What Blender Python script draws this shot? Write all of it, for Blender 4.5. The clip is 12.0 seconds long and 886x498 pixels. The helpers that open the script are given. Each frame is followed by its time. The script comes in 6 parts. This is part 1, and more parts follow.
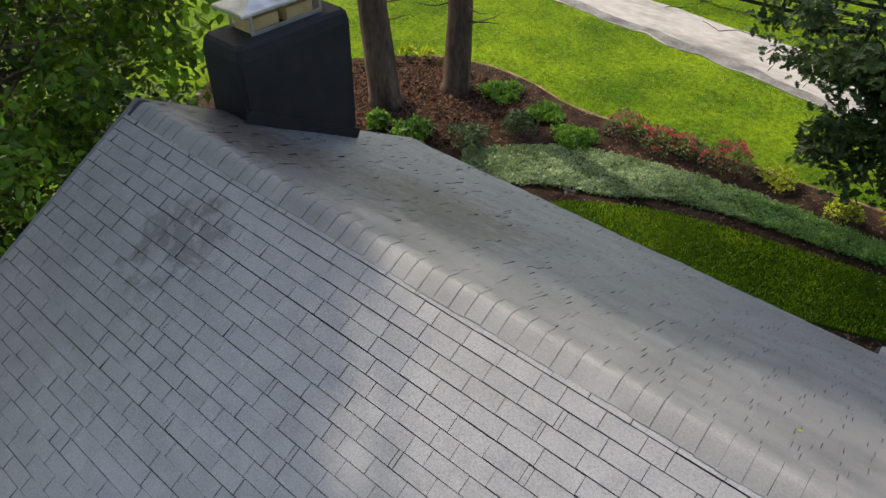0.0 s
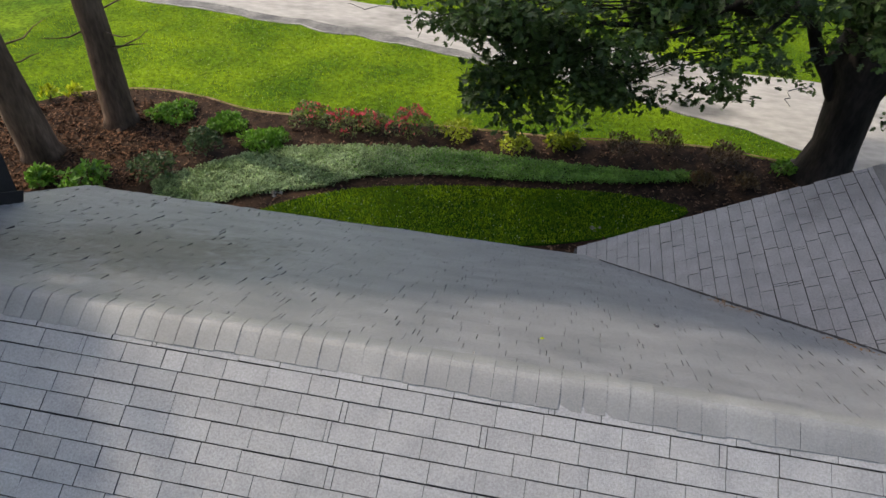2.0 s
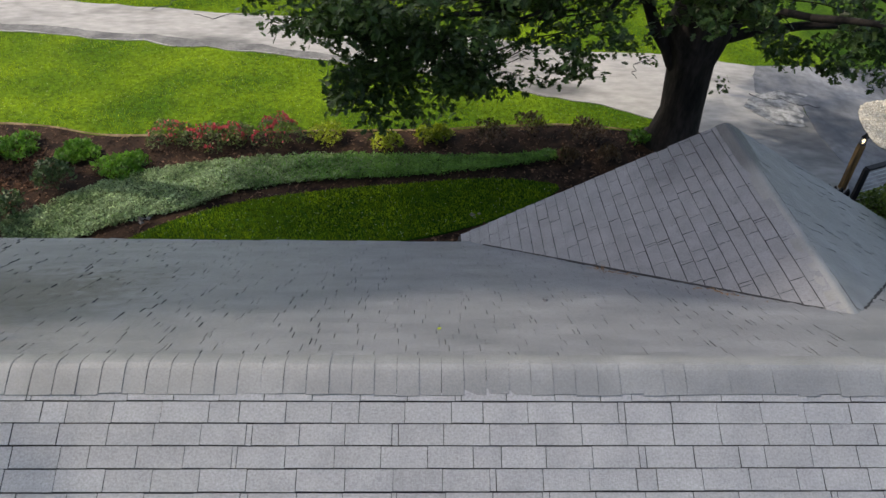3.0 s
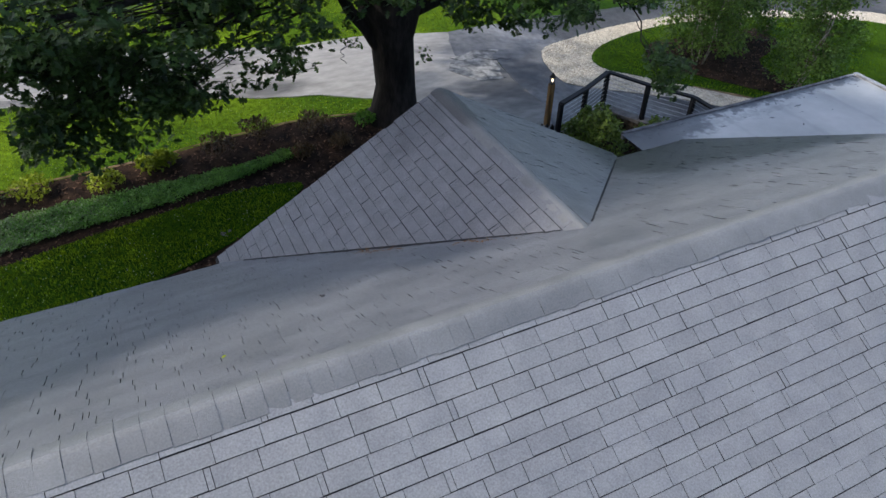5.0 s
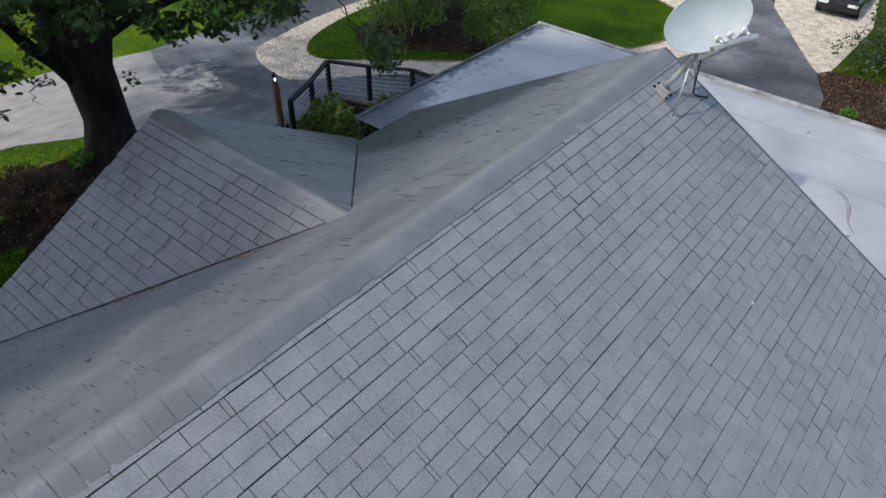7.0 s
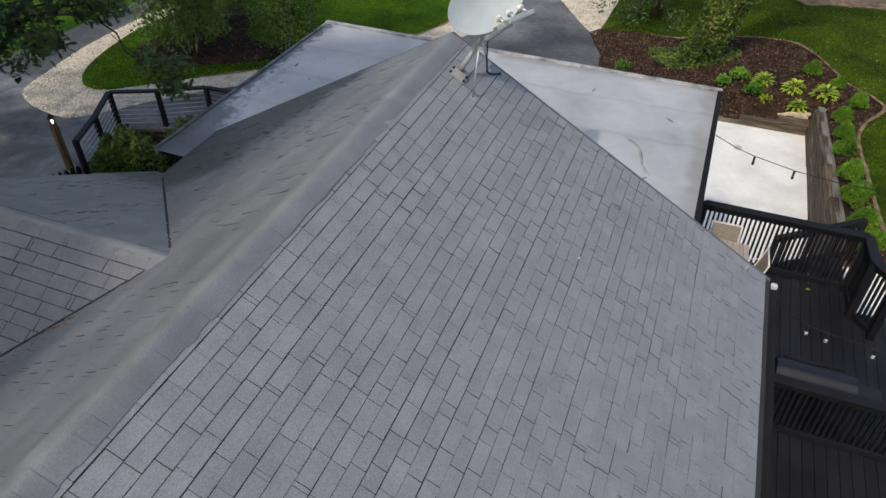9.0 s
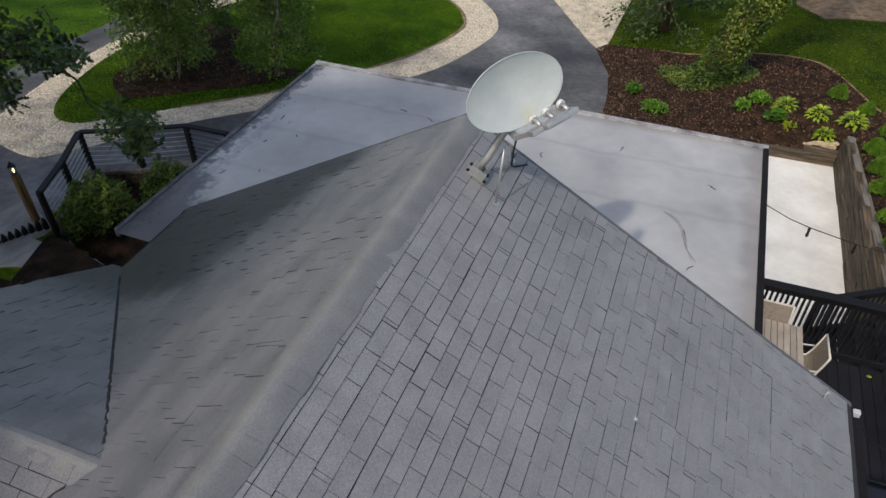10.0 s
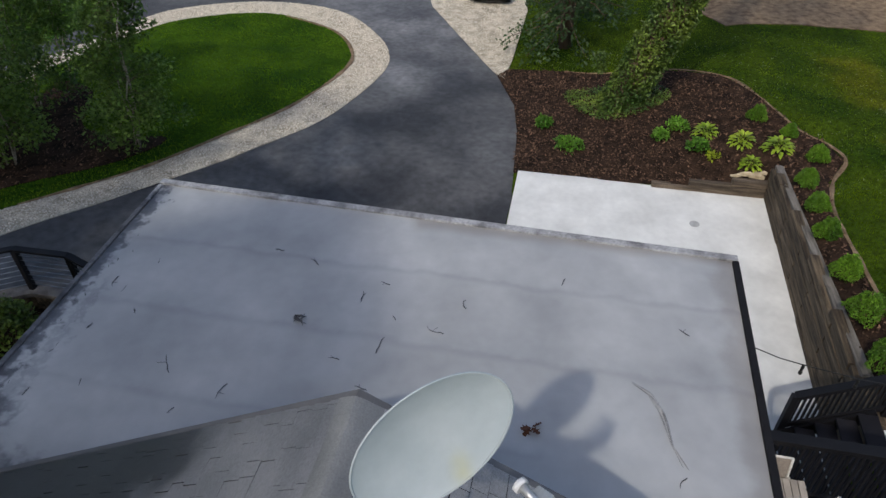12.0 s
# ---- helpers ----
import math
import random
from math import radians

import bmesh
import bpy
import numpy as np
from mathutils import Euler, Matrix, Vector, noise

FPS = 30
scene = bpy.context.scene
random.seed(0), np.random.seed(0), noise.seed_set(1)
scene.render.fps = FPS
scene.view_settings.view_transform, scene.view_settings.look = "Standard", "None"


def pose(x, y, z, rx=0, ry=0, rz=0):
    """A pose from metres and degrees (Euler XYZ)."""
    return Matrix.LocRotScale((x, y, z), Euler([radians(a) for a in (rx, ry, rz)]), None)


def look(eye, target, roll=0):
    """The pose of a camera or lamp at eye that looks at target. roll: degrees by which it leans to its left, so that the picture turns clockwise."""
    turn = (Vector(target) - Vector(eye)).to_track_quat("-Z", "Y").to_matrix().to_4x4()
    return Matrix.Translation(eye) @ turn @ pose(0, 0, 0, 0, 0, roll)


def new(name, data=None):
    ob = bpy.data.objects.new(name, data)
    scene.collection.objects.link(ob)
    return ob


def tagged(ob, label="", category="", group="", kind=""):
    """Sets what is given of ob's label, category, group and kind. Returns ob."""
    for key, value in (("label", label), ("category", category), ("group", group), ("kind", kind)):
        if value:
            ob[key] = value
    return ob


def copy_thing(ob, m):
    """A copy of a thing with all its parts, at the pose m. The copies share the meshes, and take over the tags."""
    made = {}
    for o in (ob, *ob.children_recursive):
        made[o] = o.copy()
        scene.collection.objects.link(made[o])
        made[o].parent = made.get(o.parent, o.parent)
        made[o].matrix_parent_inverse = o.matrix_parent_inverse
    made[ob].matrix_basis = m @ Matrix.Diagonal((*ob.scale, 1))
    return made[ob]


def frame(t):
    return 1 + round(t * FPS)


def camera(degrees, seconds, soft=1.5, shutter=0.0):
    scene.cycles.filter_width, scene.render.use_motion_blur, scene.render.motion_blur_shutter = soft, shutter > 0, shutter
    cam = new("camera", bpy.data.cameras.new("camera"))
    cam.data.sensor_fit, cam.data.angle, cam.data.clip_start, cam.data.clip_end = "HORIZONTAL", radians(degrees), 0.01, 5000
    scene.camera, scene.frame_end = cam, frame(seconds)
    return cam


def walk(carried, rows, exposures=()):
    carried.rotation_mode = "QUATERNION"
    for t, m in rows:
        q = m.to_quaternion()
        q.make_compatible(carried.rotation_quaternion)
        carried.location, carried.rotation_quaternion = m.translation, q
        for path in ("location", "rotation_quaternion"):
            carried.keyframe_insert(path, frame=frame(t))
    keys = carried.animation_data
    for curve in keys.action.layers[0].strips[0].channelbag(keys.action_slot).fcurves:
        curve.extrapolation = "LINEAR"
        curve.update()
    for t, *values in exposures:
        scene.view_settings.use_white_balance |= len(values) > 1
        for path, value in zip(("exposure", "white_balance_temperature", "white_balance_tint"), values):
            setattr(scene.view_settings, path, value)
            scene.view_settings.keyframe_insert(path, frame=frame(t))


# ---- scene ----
cam = camera(65.14, 12.0)
PATH = [  # seconds, x, y, z, yaw, pitch, lean
    (0.0, -.020, .025, 10.010, 39.88, -39.80, -1.07), (0.5, -.025, .021, 10.010, 31.89, -39.70, -1.12),
    (1.0, -.029, .017, 10.010, 23.96, -39.61, -1.16), (1.5, -.034, .012, 10.010, 17.30, -39.50, -1.20),
    (2.0, -.038, .008, 10.010, 11.13, -39.44, -1.28), (2.5, -.043, .004, 10.010, 4.98, -39.37, -1.36),
    (3.0, -.047, .000, 10.010, -1.02, -39.31, -1.40), (5.0, -.065, -.017, 10.010, -26.16, -39.15, -1.28),
    (5.5, -.070, -.021, 10.010, -32.26, -39.11, -1.18), (6.0, -.075, -.026, 10.010, -38.28, -39.11, -1.15),
    (6.5, -.079, -.030, 10.010, -44.46, -39.11, -1.06), (7.0, -.084, -.034, 10.010, -50.59, -39.11, -0.98),
    (7.5, -.088, -.038, 10.010, -56.81, -39.12, -0.88), (7.7, -.090, -.040, 10.012, -59.33, -39.13, -0.84),
    (8.2, -.090, -.040, 10.020, -64.80, -39.22, -0.55), (8.6, -.085, -.037, 10.035, -68.00, -39.30, -0.32),
    (8.9, -.060, -.025, 10.050, -68.55, -39.38, -0.18), (9.1, .065, .040, 10.060, -68.60, -39.41, -0.10),
    (9.3, .309, .173, 10.070, -68.59, -39.45, -0.05), (9.5, .698, .345, 10.080, -68.54, -39.58, -0.08),
    (9.8, 1.488, .724, 10.080, -68.57, -39.57, -0.05), (10.0, 1.658, .836, 10.095, -69.15, -39.63, -0.03),
    (10.1, 1.660, .845, 10.097, -72.30, -39.65, 0.00), (10.2, 1.662, .860, 10.097, -74.10, -39.66, 0.04),
    (10.3, 1.664, .875, 10.097, -77.90, -39.68, 0.08), (10.5, 1.666, .887, 10.097, -78.53, -39.70, 0.11),
    (10.7, 1.710, .900, 10.098, -78.52, -39.71, 0.14), (11.0, 2.176, 1.000, 10.100, -78.50, -39.74, 0.21),
    (11.3, 2.954, 1.146, 10.100, -78.52, -39.80, 0.31), (11.5, 3.398, 1.254, 10.105, -78.53, -39.87, 0.36),
    (12.0, 4.660, 1.631, 10.187, -78.56, -39.98, 0.51),
]
walk(cam, [(t, pose(x, y, z, 90 + tip, lean, yaw)) for t, x, y, z, yaw, tip, lean in PATH],
     exposures=[(0.0, 1.29, 7600, 10), (2.5, 1.14, 7250, 10), (4.0, .97, 6700, 10), (5.5, .82, 6250, 10), (7.5, .65, 6450, 10), (9.3, .52, 6950, 10), (10.5, .33, 7050, 11), (11.4, .24, 6950, 10), (12.0, .18, 6500, 10)])

# ---- light: late sun from the west, through thin cloud ----
SUN_FROM = Vector((-2.55, .63, 2.82)).normalized()
world = bpy.data.worlds.new("sky")
scene.world = world
world.use_nodes = True
sky = world.node_tree.nodes.new("ShaderNodeTexSky")
sky.sky_type, sky.sun_disc = "NISHITA", False
sky.sun_elevation, sky.sun_rotation = math.asin(SUN_FROM.z), math.atan2(SUN_FROM.x, SUN_FROM.y)
sky.air_density, sky.dust_density = 1.0, 2.5
backing = world.node_tree.nodes["Background"]
backing.inputs["Strength"].default_value = 0.15
world.node_tree.links.new(sky.outputs["Color"], backing.inputs["Color"])
sun = new("sun", bpy.data.lights.new("sun", "SUN"))
sun.data.energy, sun.data.angle, sun.data.color = 1.65, radians(1.6), (1.0, .94, .84)
sun.matrix_world = look(SUN_FROM * 60, (0, 0, 0))


# ---- materials ----
def mat(name, dark, light, rough=.85, scale=2.0, fine=40.0, fine_amt=.25, bump=.3, bump_scale=120.0,
        vary="", vary_amt=.2, metal=0.0, spec=.3, lo=.35, hi=.65, stretch=None, translucent=0.0):
    m = bpy.data.materials.new(name)
    m.use_nodes = True
    nt = m.node_tree
    N, L = nt.nodes, nt.links
    bsdf = N["Principled BSDF"]
    bsdf.inputs["Roughness"].default_value = rough
    bsdf.inputs["Metallic"].default_value = metal
    bsdf.inputs["Specular IOR Level"].default_value = spec
    geo = N.new("ShaderNodeNewGeometry")
    place = geo.outputs["Position"]
    if stretch:
        mp = N.new("ShaderNodeMapping")
        mp.inputs["Scale"].default_value = stretch
        L.new(place, mp.inputs["Vector"])
        place = mp.outputs["Vector"]

    def noise_node(s, detail):
        n = N.new("ShaderNodeTexNoise")
        n.inputs["Scale"].default_value, n.inputs["Detail"].default_value = s, detail
        L.new(place, n.inputs["Vector"])
        return n.outputs["Fac"]

    ramp = N.new("ShaderNodeValToRGB")
    ramp.color_ramp.elements[0].position, ramp.color_ramp.elements[1].position = lo, hi
    ramp.color_ramp.elements[0].color = (*dark, 1)
    ramp.color_ramp.elements[1].color = (*light, 1)
    L.new(noise_node(scale, 5), ramp.inputs["Fac"])
    col = ramp.outputs["Color"]

    def times(colour, value, low, high, a=0.0, b=1.0):
        mr = N.new("ShaderNodeMapRange")
        mr.inputs["From Min"].default_value, mr.inputs["From Max"].default_value = a, b
        mr.inputs["To Min"].default_value, mr.inputs["To Max"].default_value = low, high
        L.new(value, mr.inputs["Value"])
        mx = N.new("ShaderNodeMix")
        mx.data_type, mx.blend_type = "RGBA", "MULTIPLY"
        mx.inputs["Factor"].default_value = 1
        L.new(colour, mx.inputs[6])
        L.new(mr.outputs["Result"], mx.inputs[7])
        return mx.outputs[2]

    col = times(col, noise_node(fine, 3), 1 - fine_amt, 1 + fine_amt, .25, .75)
    if vary == "object":
        inf = N.new("ShaderNodeObjectInfo")
        col = times(col, inf.outputs["Random"], 1 - vary_amt, 1 + vary_amt)
    elif vary == "island":
        col = times(col, geo.outputs["Random Per Island"], 1 - vary_amt, 1 + vary_amt)
    L.new(col, bsdf.inputs["Base Color"])
    if bump:
        bp = N.new("ShaderNodeBump")
        bp.inputs["Strength"].default_value, bp.inputs["Distance"].default_value = bump, .01
        L.new(noise_node(bump_scale, 3), bp.inputs["Height"])
        L.new(bp.outputs["Normal"], bsdf.inputs["Normal"])
    if translucent:
        tr = N.new("ShaderNodeBsdfTranslucent")
        L.new(col, tr.inputs["Color"])
        ms = N.new("ShaderNodeMixShader")
        ms.inputs["Fac"].default_value = translucent
        L.new(bsdf.outputs["BSDF"], ms.inputs[1])
        L.new(tr.outputs["BSDF"], ms.inputs[2])
        L.new(ms.outputs["Shader"], N["Material Output"].inputs["Surface"])
    return m


def plain(name, c, rough=.5, metal=0.0, **kw):
    return mat(name, tuple(v * .86 for v in c), tuple(min(1, v * 1.1) for v in c), rough, kw.pop("scale", 6), kw.pop("fine", 90),
               kw.pop("fine_amt", .08), kw.pop("bump", .1), metal=metal, **kw)


SH = ((.190, .192, .205), (.232, .234, .246))
M_SHEDGE = plain("cut shingle edge", (.030, .030, .033), .9)
M_SHINGLE = mat("asphalt shingle", *SH, .5, 5.0, 85, .28, .6, 200, "object", .07, spec=.9)
M_SHINGLE_J = mat("asphalt shingle field", *SH, .5, 5.0, 85, .28, .6, 200, "island", .07, spec=.9)
WINGSH = ((.118, .122, .140), (.155, .159, .178))
M_WING = mat("wing shingle", *WINGSH, .5, 5.0, 85, .34, .6, 200, "object", .05, spec=.8)
M_WING_J = mat("wing shingle field", *WINGSH, .5, 5.0, 85, .34, .6, 200, "island", .05, spec=.8)
FAR = ((.112, .115, .126), (.170, .172, .185))
M_FARSH = mat("weathered shingle field", *FAR, .45, 2.6, 60, .24, .5, 200, "island", .07, spec=1.0, stretch=(.75, 1.4, 1.4))
M_FARSHO = mat("weathered shingle", *FAR, .45, 2.6, 60, .24, .5, 200, "object", .07, spec=1.0, stretch=(.75, 1.4, 1.4))
M_CAP = mat("ridge shingle", (.128, .131, .136), (.172, .175, .180), .48, 3.0, 90, .2, .4, 260, "object", .03, spec=.8)


def tinting(m, boxes, keep, grain=1.9, reach=1.1):
    """Soft-edged patches (x0, x1, y0, y1, soft) with ragged borders: stains, or light and shade painted in."""
    nt = m.node_tree
    N, L = nt.nodes, nt.links
    bsdf = N["Principled BSDF"]
    col = bsdf.inputs["Base Color"].links[0].from_socket
    geo = N.new("ShaderNodeNewGeometry")
    rag = N.new("ShaderNodeTexNoise")
    rag.inputs["Scale"].default_value, rag.inputs["Detail"].default_value = grain, 8
    L.new(geo.outputs["Position"], rag.inputs["Vector"])
    sep = N.new("ShaderNodeSeparateXYZ")
    L.new(geo.outputs["Position"], sep.inputs["Vector"])

    def op(kind, a, b):
        n = N.new("ShaderNodeMath")
        n.operation = kind
        for k, v in enumerate((a, b)):
            if isinstance(v, (int, float)):
                n.inputs[k].default_value = v
            else:
                L.new(v, n.inputs[k])
        return n.outputs[0]

    def ramp(v, a, b):
        n = N.new("ShaderNodeMapRange")
        n.interpolation_type = "SMOOTHSTEP"
        n.inputs["From Min"].default_value, n.inputs["From Max"].default_value = a, b
        L.new(v, n.inputs["Value"])
        return n.outputs["Result"]

    shift = op("MULTIPLY", op("SUBTRACT", rag.outputs["Fac"], .5), reach)
    x, y = op("ADD", sep.outputs["X"], shift), op("ADD", sep.outputs["Y"], shift)
    total = None
    for x0, x1, y0, y1, soft in boxes:
        f = op("MULTIPLY", op("MULTIPLY", ramp(x, x0 - soft, x0 + soft), ramp(x, x1 + soft, x1 - soft)), op("MULTIPLY", ramp(y, y0 - soft, y0 + soft), ramp(y, y1 + soft, y1 - soft)))
        total = f if total is None else op("MAXIMUM", total, f)
    mx = N.new("ShaderNodeMix")
    mx.data_type, mx.blend_type = "RGBA", "MULTIPLY"
    L.new(total, mx.inputs["Factor"])
    L.new(col, mx.inputs[6])
    mx.inputs[7].default_value = (*keep, 1)
    L.new(mx.outputs[2], bsdf.inputs["Base Color"])


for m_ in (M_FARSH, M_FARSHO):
    # East end: tree shade painted into the colour together with mildew.
    tinting(m_, [(5.0, 9, 4.45, 9, .3), (5.9, 9, 4.0, 9, .25), (6.5, 9, 3.6, 9, .2)], (.15, .15, .165), 2.6, .8)
    tinting(m_, [(-9, -3.9, 2.75, 3.75, .35), (-4.0, -2.4, 3.3, 4.6, .5)], (.44, .38, .35), 9.0, 2.2)
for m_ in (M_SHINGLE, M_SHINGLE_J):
    # West end: shade of the overhanging tree painted in, along with brownish algae.
    tinting(m_, [(-9, -4.1, -2.5, 2.0, 1.2)], (.55, .54, .51), 1.2, 1.6)
    tinting(m_, [(-4.5, -3.9, 1.7, 2.2, .15)], (.55, .55, .56), 7.0, 2.0)
    tinting(m_, [(-4.5, -3.8, 1.85, 2.2, .22), (6.35, 6.8, 1.2, 1.7, .25), (5.9, 6.3, .2, .5, .2)], (.78, .78, .79))
tinting(M_CAP, [(2.7, 3.5, 5.55, 6.7, .2)], (.33, .33, .35), 3.0, .3)
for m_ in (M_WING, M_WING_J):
    tinting(m_, [(2.3, 3.1, 5.8, 6.6, .25)], (.62, .62, .64), 4.0, .8)
# Highlight along both ridge crests, painted in as a lighter band.
tinting(M_CAP, [(-9, 9, 2.60, 2.71, .05), (3.07, 3.17, 3.3, 6.5, .04)], (1.2, 1.2, 1.17), 4.0, .06)
M_UNDER = plain("roof felt", (.03, .03, .033), .9)
M_FASCIA = plain("dark painted fascia", (.012, .012, .014), .8, spec=.12)
M_GUTTER = plain("white painted metal", (.46, .48, .50), .45)
M_SIDING = mat("grey siding", (.16, .16, .165), (.2, .2, .205), .7, 2, 50, .1, .2)
M_FLAT = mat("silver roof coating", (.268, .274, .278), (.418, .424, .424), .4, .8, 5, .07, .12, 60, spec=.8, lo=.3, hi=.7)
M_FLATEDGE = mat("weathered roof edge", (.13, .13, .135), (.36, .365, .375), .6, 5.0, 30, .25, .2, 60, lo=.32, hi=.62)
tinting(M_FLAT, [(11.20, 11.9, -1, 3.4, .10)], (.76, .72, .68), 2.5, .25)
tinting(M_FLAT, [(6, 11.7, 6.80, 7.2, .10), (7.4, 9.6, 6.55, 6.62, .10)], (.55, .55, .57), 11.0, .5)
tinting(M_FLAT, [(6.8, 11.5, -.7, -.22, .10)], (.78, .745, .71), 2.5, .3)
tinting(M_FLAT, [(10.35, 10.42, -1, 7, .04), (9.26, 9.34, -1, 7, .05), (8.2, 8.26, 1.5, 7, .05)], (.87, .87, .88), 2.5, .22)
tinting(M_FLAT, [(5, 7.9, 6.45, 7.3, .12), (5, 7.3, 5.7, 7.3, .15), (5, 11.5, 6.78, 7.3, .06)], (.30, .30, .32), 7.0, .9)
tinting(M_FLATEDGE, [(5, 11.2, 6.6, 7.3, .1)], (.34, .34, .36), 6.0, 1.2)
M_NEEDLE = mat("rusty pine needles", (.16, .085, .035), (.30, .17, .08), .9, 20, 60, .3, .1, 60)
M_CAPMETAL = plain("grey drip edge", (.11, .11, .118), .6)
M_STAIN = mat("dark roof stain", (.05, .05, .055), (.13, .13, .14), .8, 12, 80, .3, .2)
M_CHIM = mat("black chimney paint", (.010, .009, .0105), (.017, .0155, .018), .75, 3, 60, .2, .35, 60, spec=.35)
M_STEEL = mat("crumpled stainless steel", (.66, .67, .69), (.86, .87, .88), .3, 5, 40, .05, 1.0, 9, metal=.9)
M_FLUE = plain("yellowed flue tile", (.38, .27, .13), .8)
M_GRASS = mat("lawn soil and turf", (.036, .080, .005), (.105, .168, .008), .95, .5, 9, .6, 1.0, 40, spec=.05, lo=.35, hi=.68)
M_BLADE = mat("grass blades", (.098, .172, .007), (.265, .355, .012), .85, .9, 5, .35, 0, 40, "island", .45, spec=.05, translucent=.7, lo=.35, hi=.68)
M_CLOVER = plain("clover flower", (.36, .42, .22), .8)
M_OLDDRIVE = mat("old pale driveway", (.12, .118, .116), (.30, .29, .275), .92, .55, 6, .2, .5, 60, spec=.2, lo=.36, hi=.50, stretch=(.45, 1, 1))
M_WORN = mat("worn grey asphalt", (.075, .075, .077), (.18, .176, .17), .9, 1.2, 8, .25, .5, 60, spec=.2)
M_ASPH = mat("sealed asphalt", (.034, .035, .039), (.125, .125, .127), .72, .42, 5, .3, .4, 90, spec=.3, lo=.36, hi=.74)
tinting(M_ASPH, [(25, 70, 5.6, 13, 2.2), (6, 13.5, 12.6, 22, .9)], (1.8, 1.8, 1.8), .5, 3.0)
M_CRUMB = mat("crumbled pale paving", (.11, .11, .108), (.33, .325, .31), .95, 4.5, 20, .3, .9, 30, spec=.15, lo=.38, hi=.62)
M_GRAVELBED = mat("gravel bed", (.32, .285, .22), (.58, .53, .43), .95, 2.5, 30, .45, .9, 45, spec=.15)
M_PEBBLE = mat("pebble", (.37, .33, .26), (.72, .66, .56), .9, 25, 90, .15, .1, 90, "island", .25)
M_CONC = mat("pale new concrete", (.57, .575, .555), (.72, .725, .70), .85, .9, 7, .05, .12, 80, spec=.25)
M_MULCH = mat("bark mulch", (.013, .008, .006), (.042, .025, .016), .97, 3.0, 22, .5, 1.0, 30, spec=.1)
M_CHIP = mat("bark chips", (.022, .014, .010), (.13, .078, .05), .95, 20, 60, .3, .2, 60, "island", .85, spec=.1)
M_CHIPRED = mat("reddish bark chips", (.035, .018, .010), (.11, .058, .034), .95, 20, 60, .3, .2, 60, "island", .5, spec=.1)
M_SOILEDGE = mat("bare earth edge", (.12, .078, .045), (.25, .175, .105), .95, 4, 40, .3, .6, 40)
M_TIMBER = mat("weathered retaining timber", (.030, .022, .015), (.125, .095, .062), .9, 5, 50, .35, .5, 60, "object", .3, stretch=(.25, 3, 3))
M_TIMBERCROSS = mat("weathered cross timber", (.040, .030, .021), (.135, .105, .075), .9, 5, 50, .35, .5, 60, "object", .25, stretch=(3, .25, 3))
M_SANDSTONE = mat("pale sandstone", (.30, .24, .15), (.50, .42, .29), .9, 4, 40, .2, .5, 40, "island", .2)
M_TIMBERCAP = mat("silvered timber", (.10, .088, .074), (.23, .21, .185), .9, 4, 50, .25, .4, 60, "object", .25, stretch=(.25, 3, 3))
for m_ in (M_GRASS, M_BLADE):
    # East lawn and island: darker grass colour stands in for tree shade.
    tinting(m_, [(12.5, 70, -70, 7.5, 1.0)], (.47, .46, .58), 1.0, .3)
    tinting(m_, [(12.5, 70, 7.5, 40, 1.0)], (.46, .58, .60), 1.0, .3)
    # Lens lawn: the pines' shade is put into the grass colour.
    tinting(m_, [(-7, 3.2, 8.4, 12.8, .15)], (.42, .56, .55), 1.0, .3)
    tinting(m_, [(12.5, 13.2, -4.55, -4.2, .15), (14.3, 14.9, -5.35, -5.0, .15), (16, 19, -7.5, -6.6, .4), (24, 28, -7.6, -6.0, .5), (20, 22, -7, -6.4, .3)], (2.2, 1.45, 1.5), 3.0, 1.2)
M_DECK = mat("black deck stain", (.007, .007, .010), (.014, .014, .018), .65, 2, 50, .3, .25, 60, "object", .2, spec=.22)
M_RAIL = plain("black painted timber", (.008, .008, .010), .6, spec=.2, vary="object", vary_amt=.2)
M_LEDGE = mat("grey ledge timber", (.09, .08, .075), (.17, .155, .145), .85, 5, 40, .2, .3)
M_LEDGEPALE = plain("pale cast drain cover", (.38, .385, .38), .7)
M_CABLE = plain("steel cable", (.35, .36, .38), .35, 1.0)
M_DISH = mat("pale grey-green dish enamel", (.32, .372, .397), (.39, .438, .462), .42, 3, 20, .03, .03, 60)
tinting(M_DISH, [(6.33, 6.39, 1.885, 1.945, .05)], (1.06, .95, .55), 14.0, .05)
M_DISHMETAL = plain("galvanised steel", (.42, .43, .44), .4, .6)
M_LNB = plain("white plastic", (.66, .67, .68), .35)
M_BULB = plain("dusty clear bulb glass", (.30, .31, .32), .12, spec=.9)
M_BLACK = plain("black rubber", (.012, .012, .012), .6)
M_TAN = plain("tan slats", (.34, .305, .265), .6, vary="object", vary_amt=.12)
M_SLING = mat("tan mesh sling", (.19, .16, .135), (.25, .215, .18), .8, 30, 300, .25, .3, 400)
M_ALU = plain("pale painted aluminium", (.62, .60, .56), .4)
M_GRILL = plain("grill cover vinyl", (.012, .013, .020), .4, spec=.25)
M_BARK = mat("grey-brown bark", (.058, .038, .027), (.155, .105, .078), .95, 3.0, 18, .35, 1.0, 22, stretch=(1, 1, .25), spec=.15)
M_OAKBARK = mat("dark oak bark", (.014, .012, .011), (.036, .030, .027), .95, 3.5, 18, .35, 1.0, 22, stretch=(1, 1, .25), spec=.15)
M_BIRCH = mat("pale birch bark", (.17, .13, .10), (.50, .45, .38), .8, 7, 40, .3, .4, 40, stretch=(1, 1, 2.5))
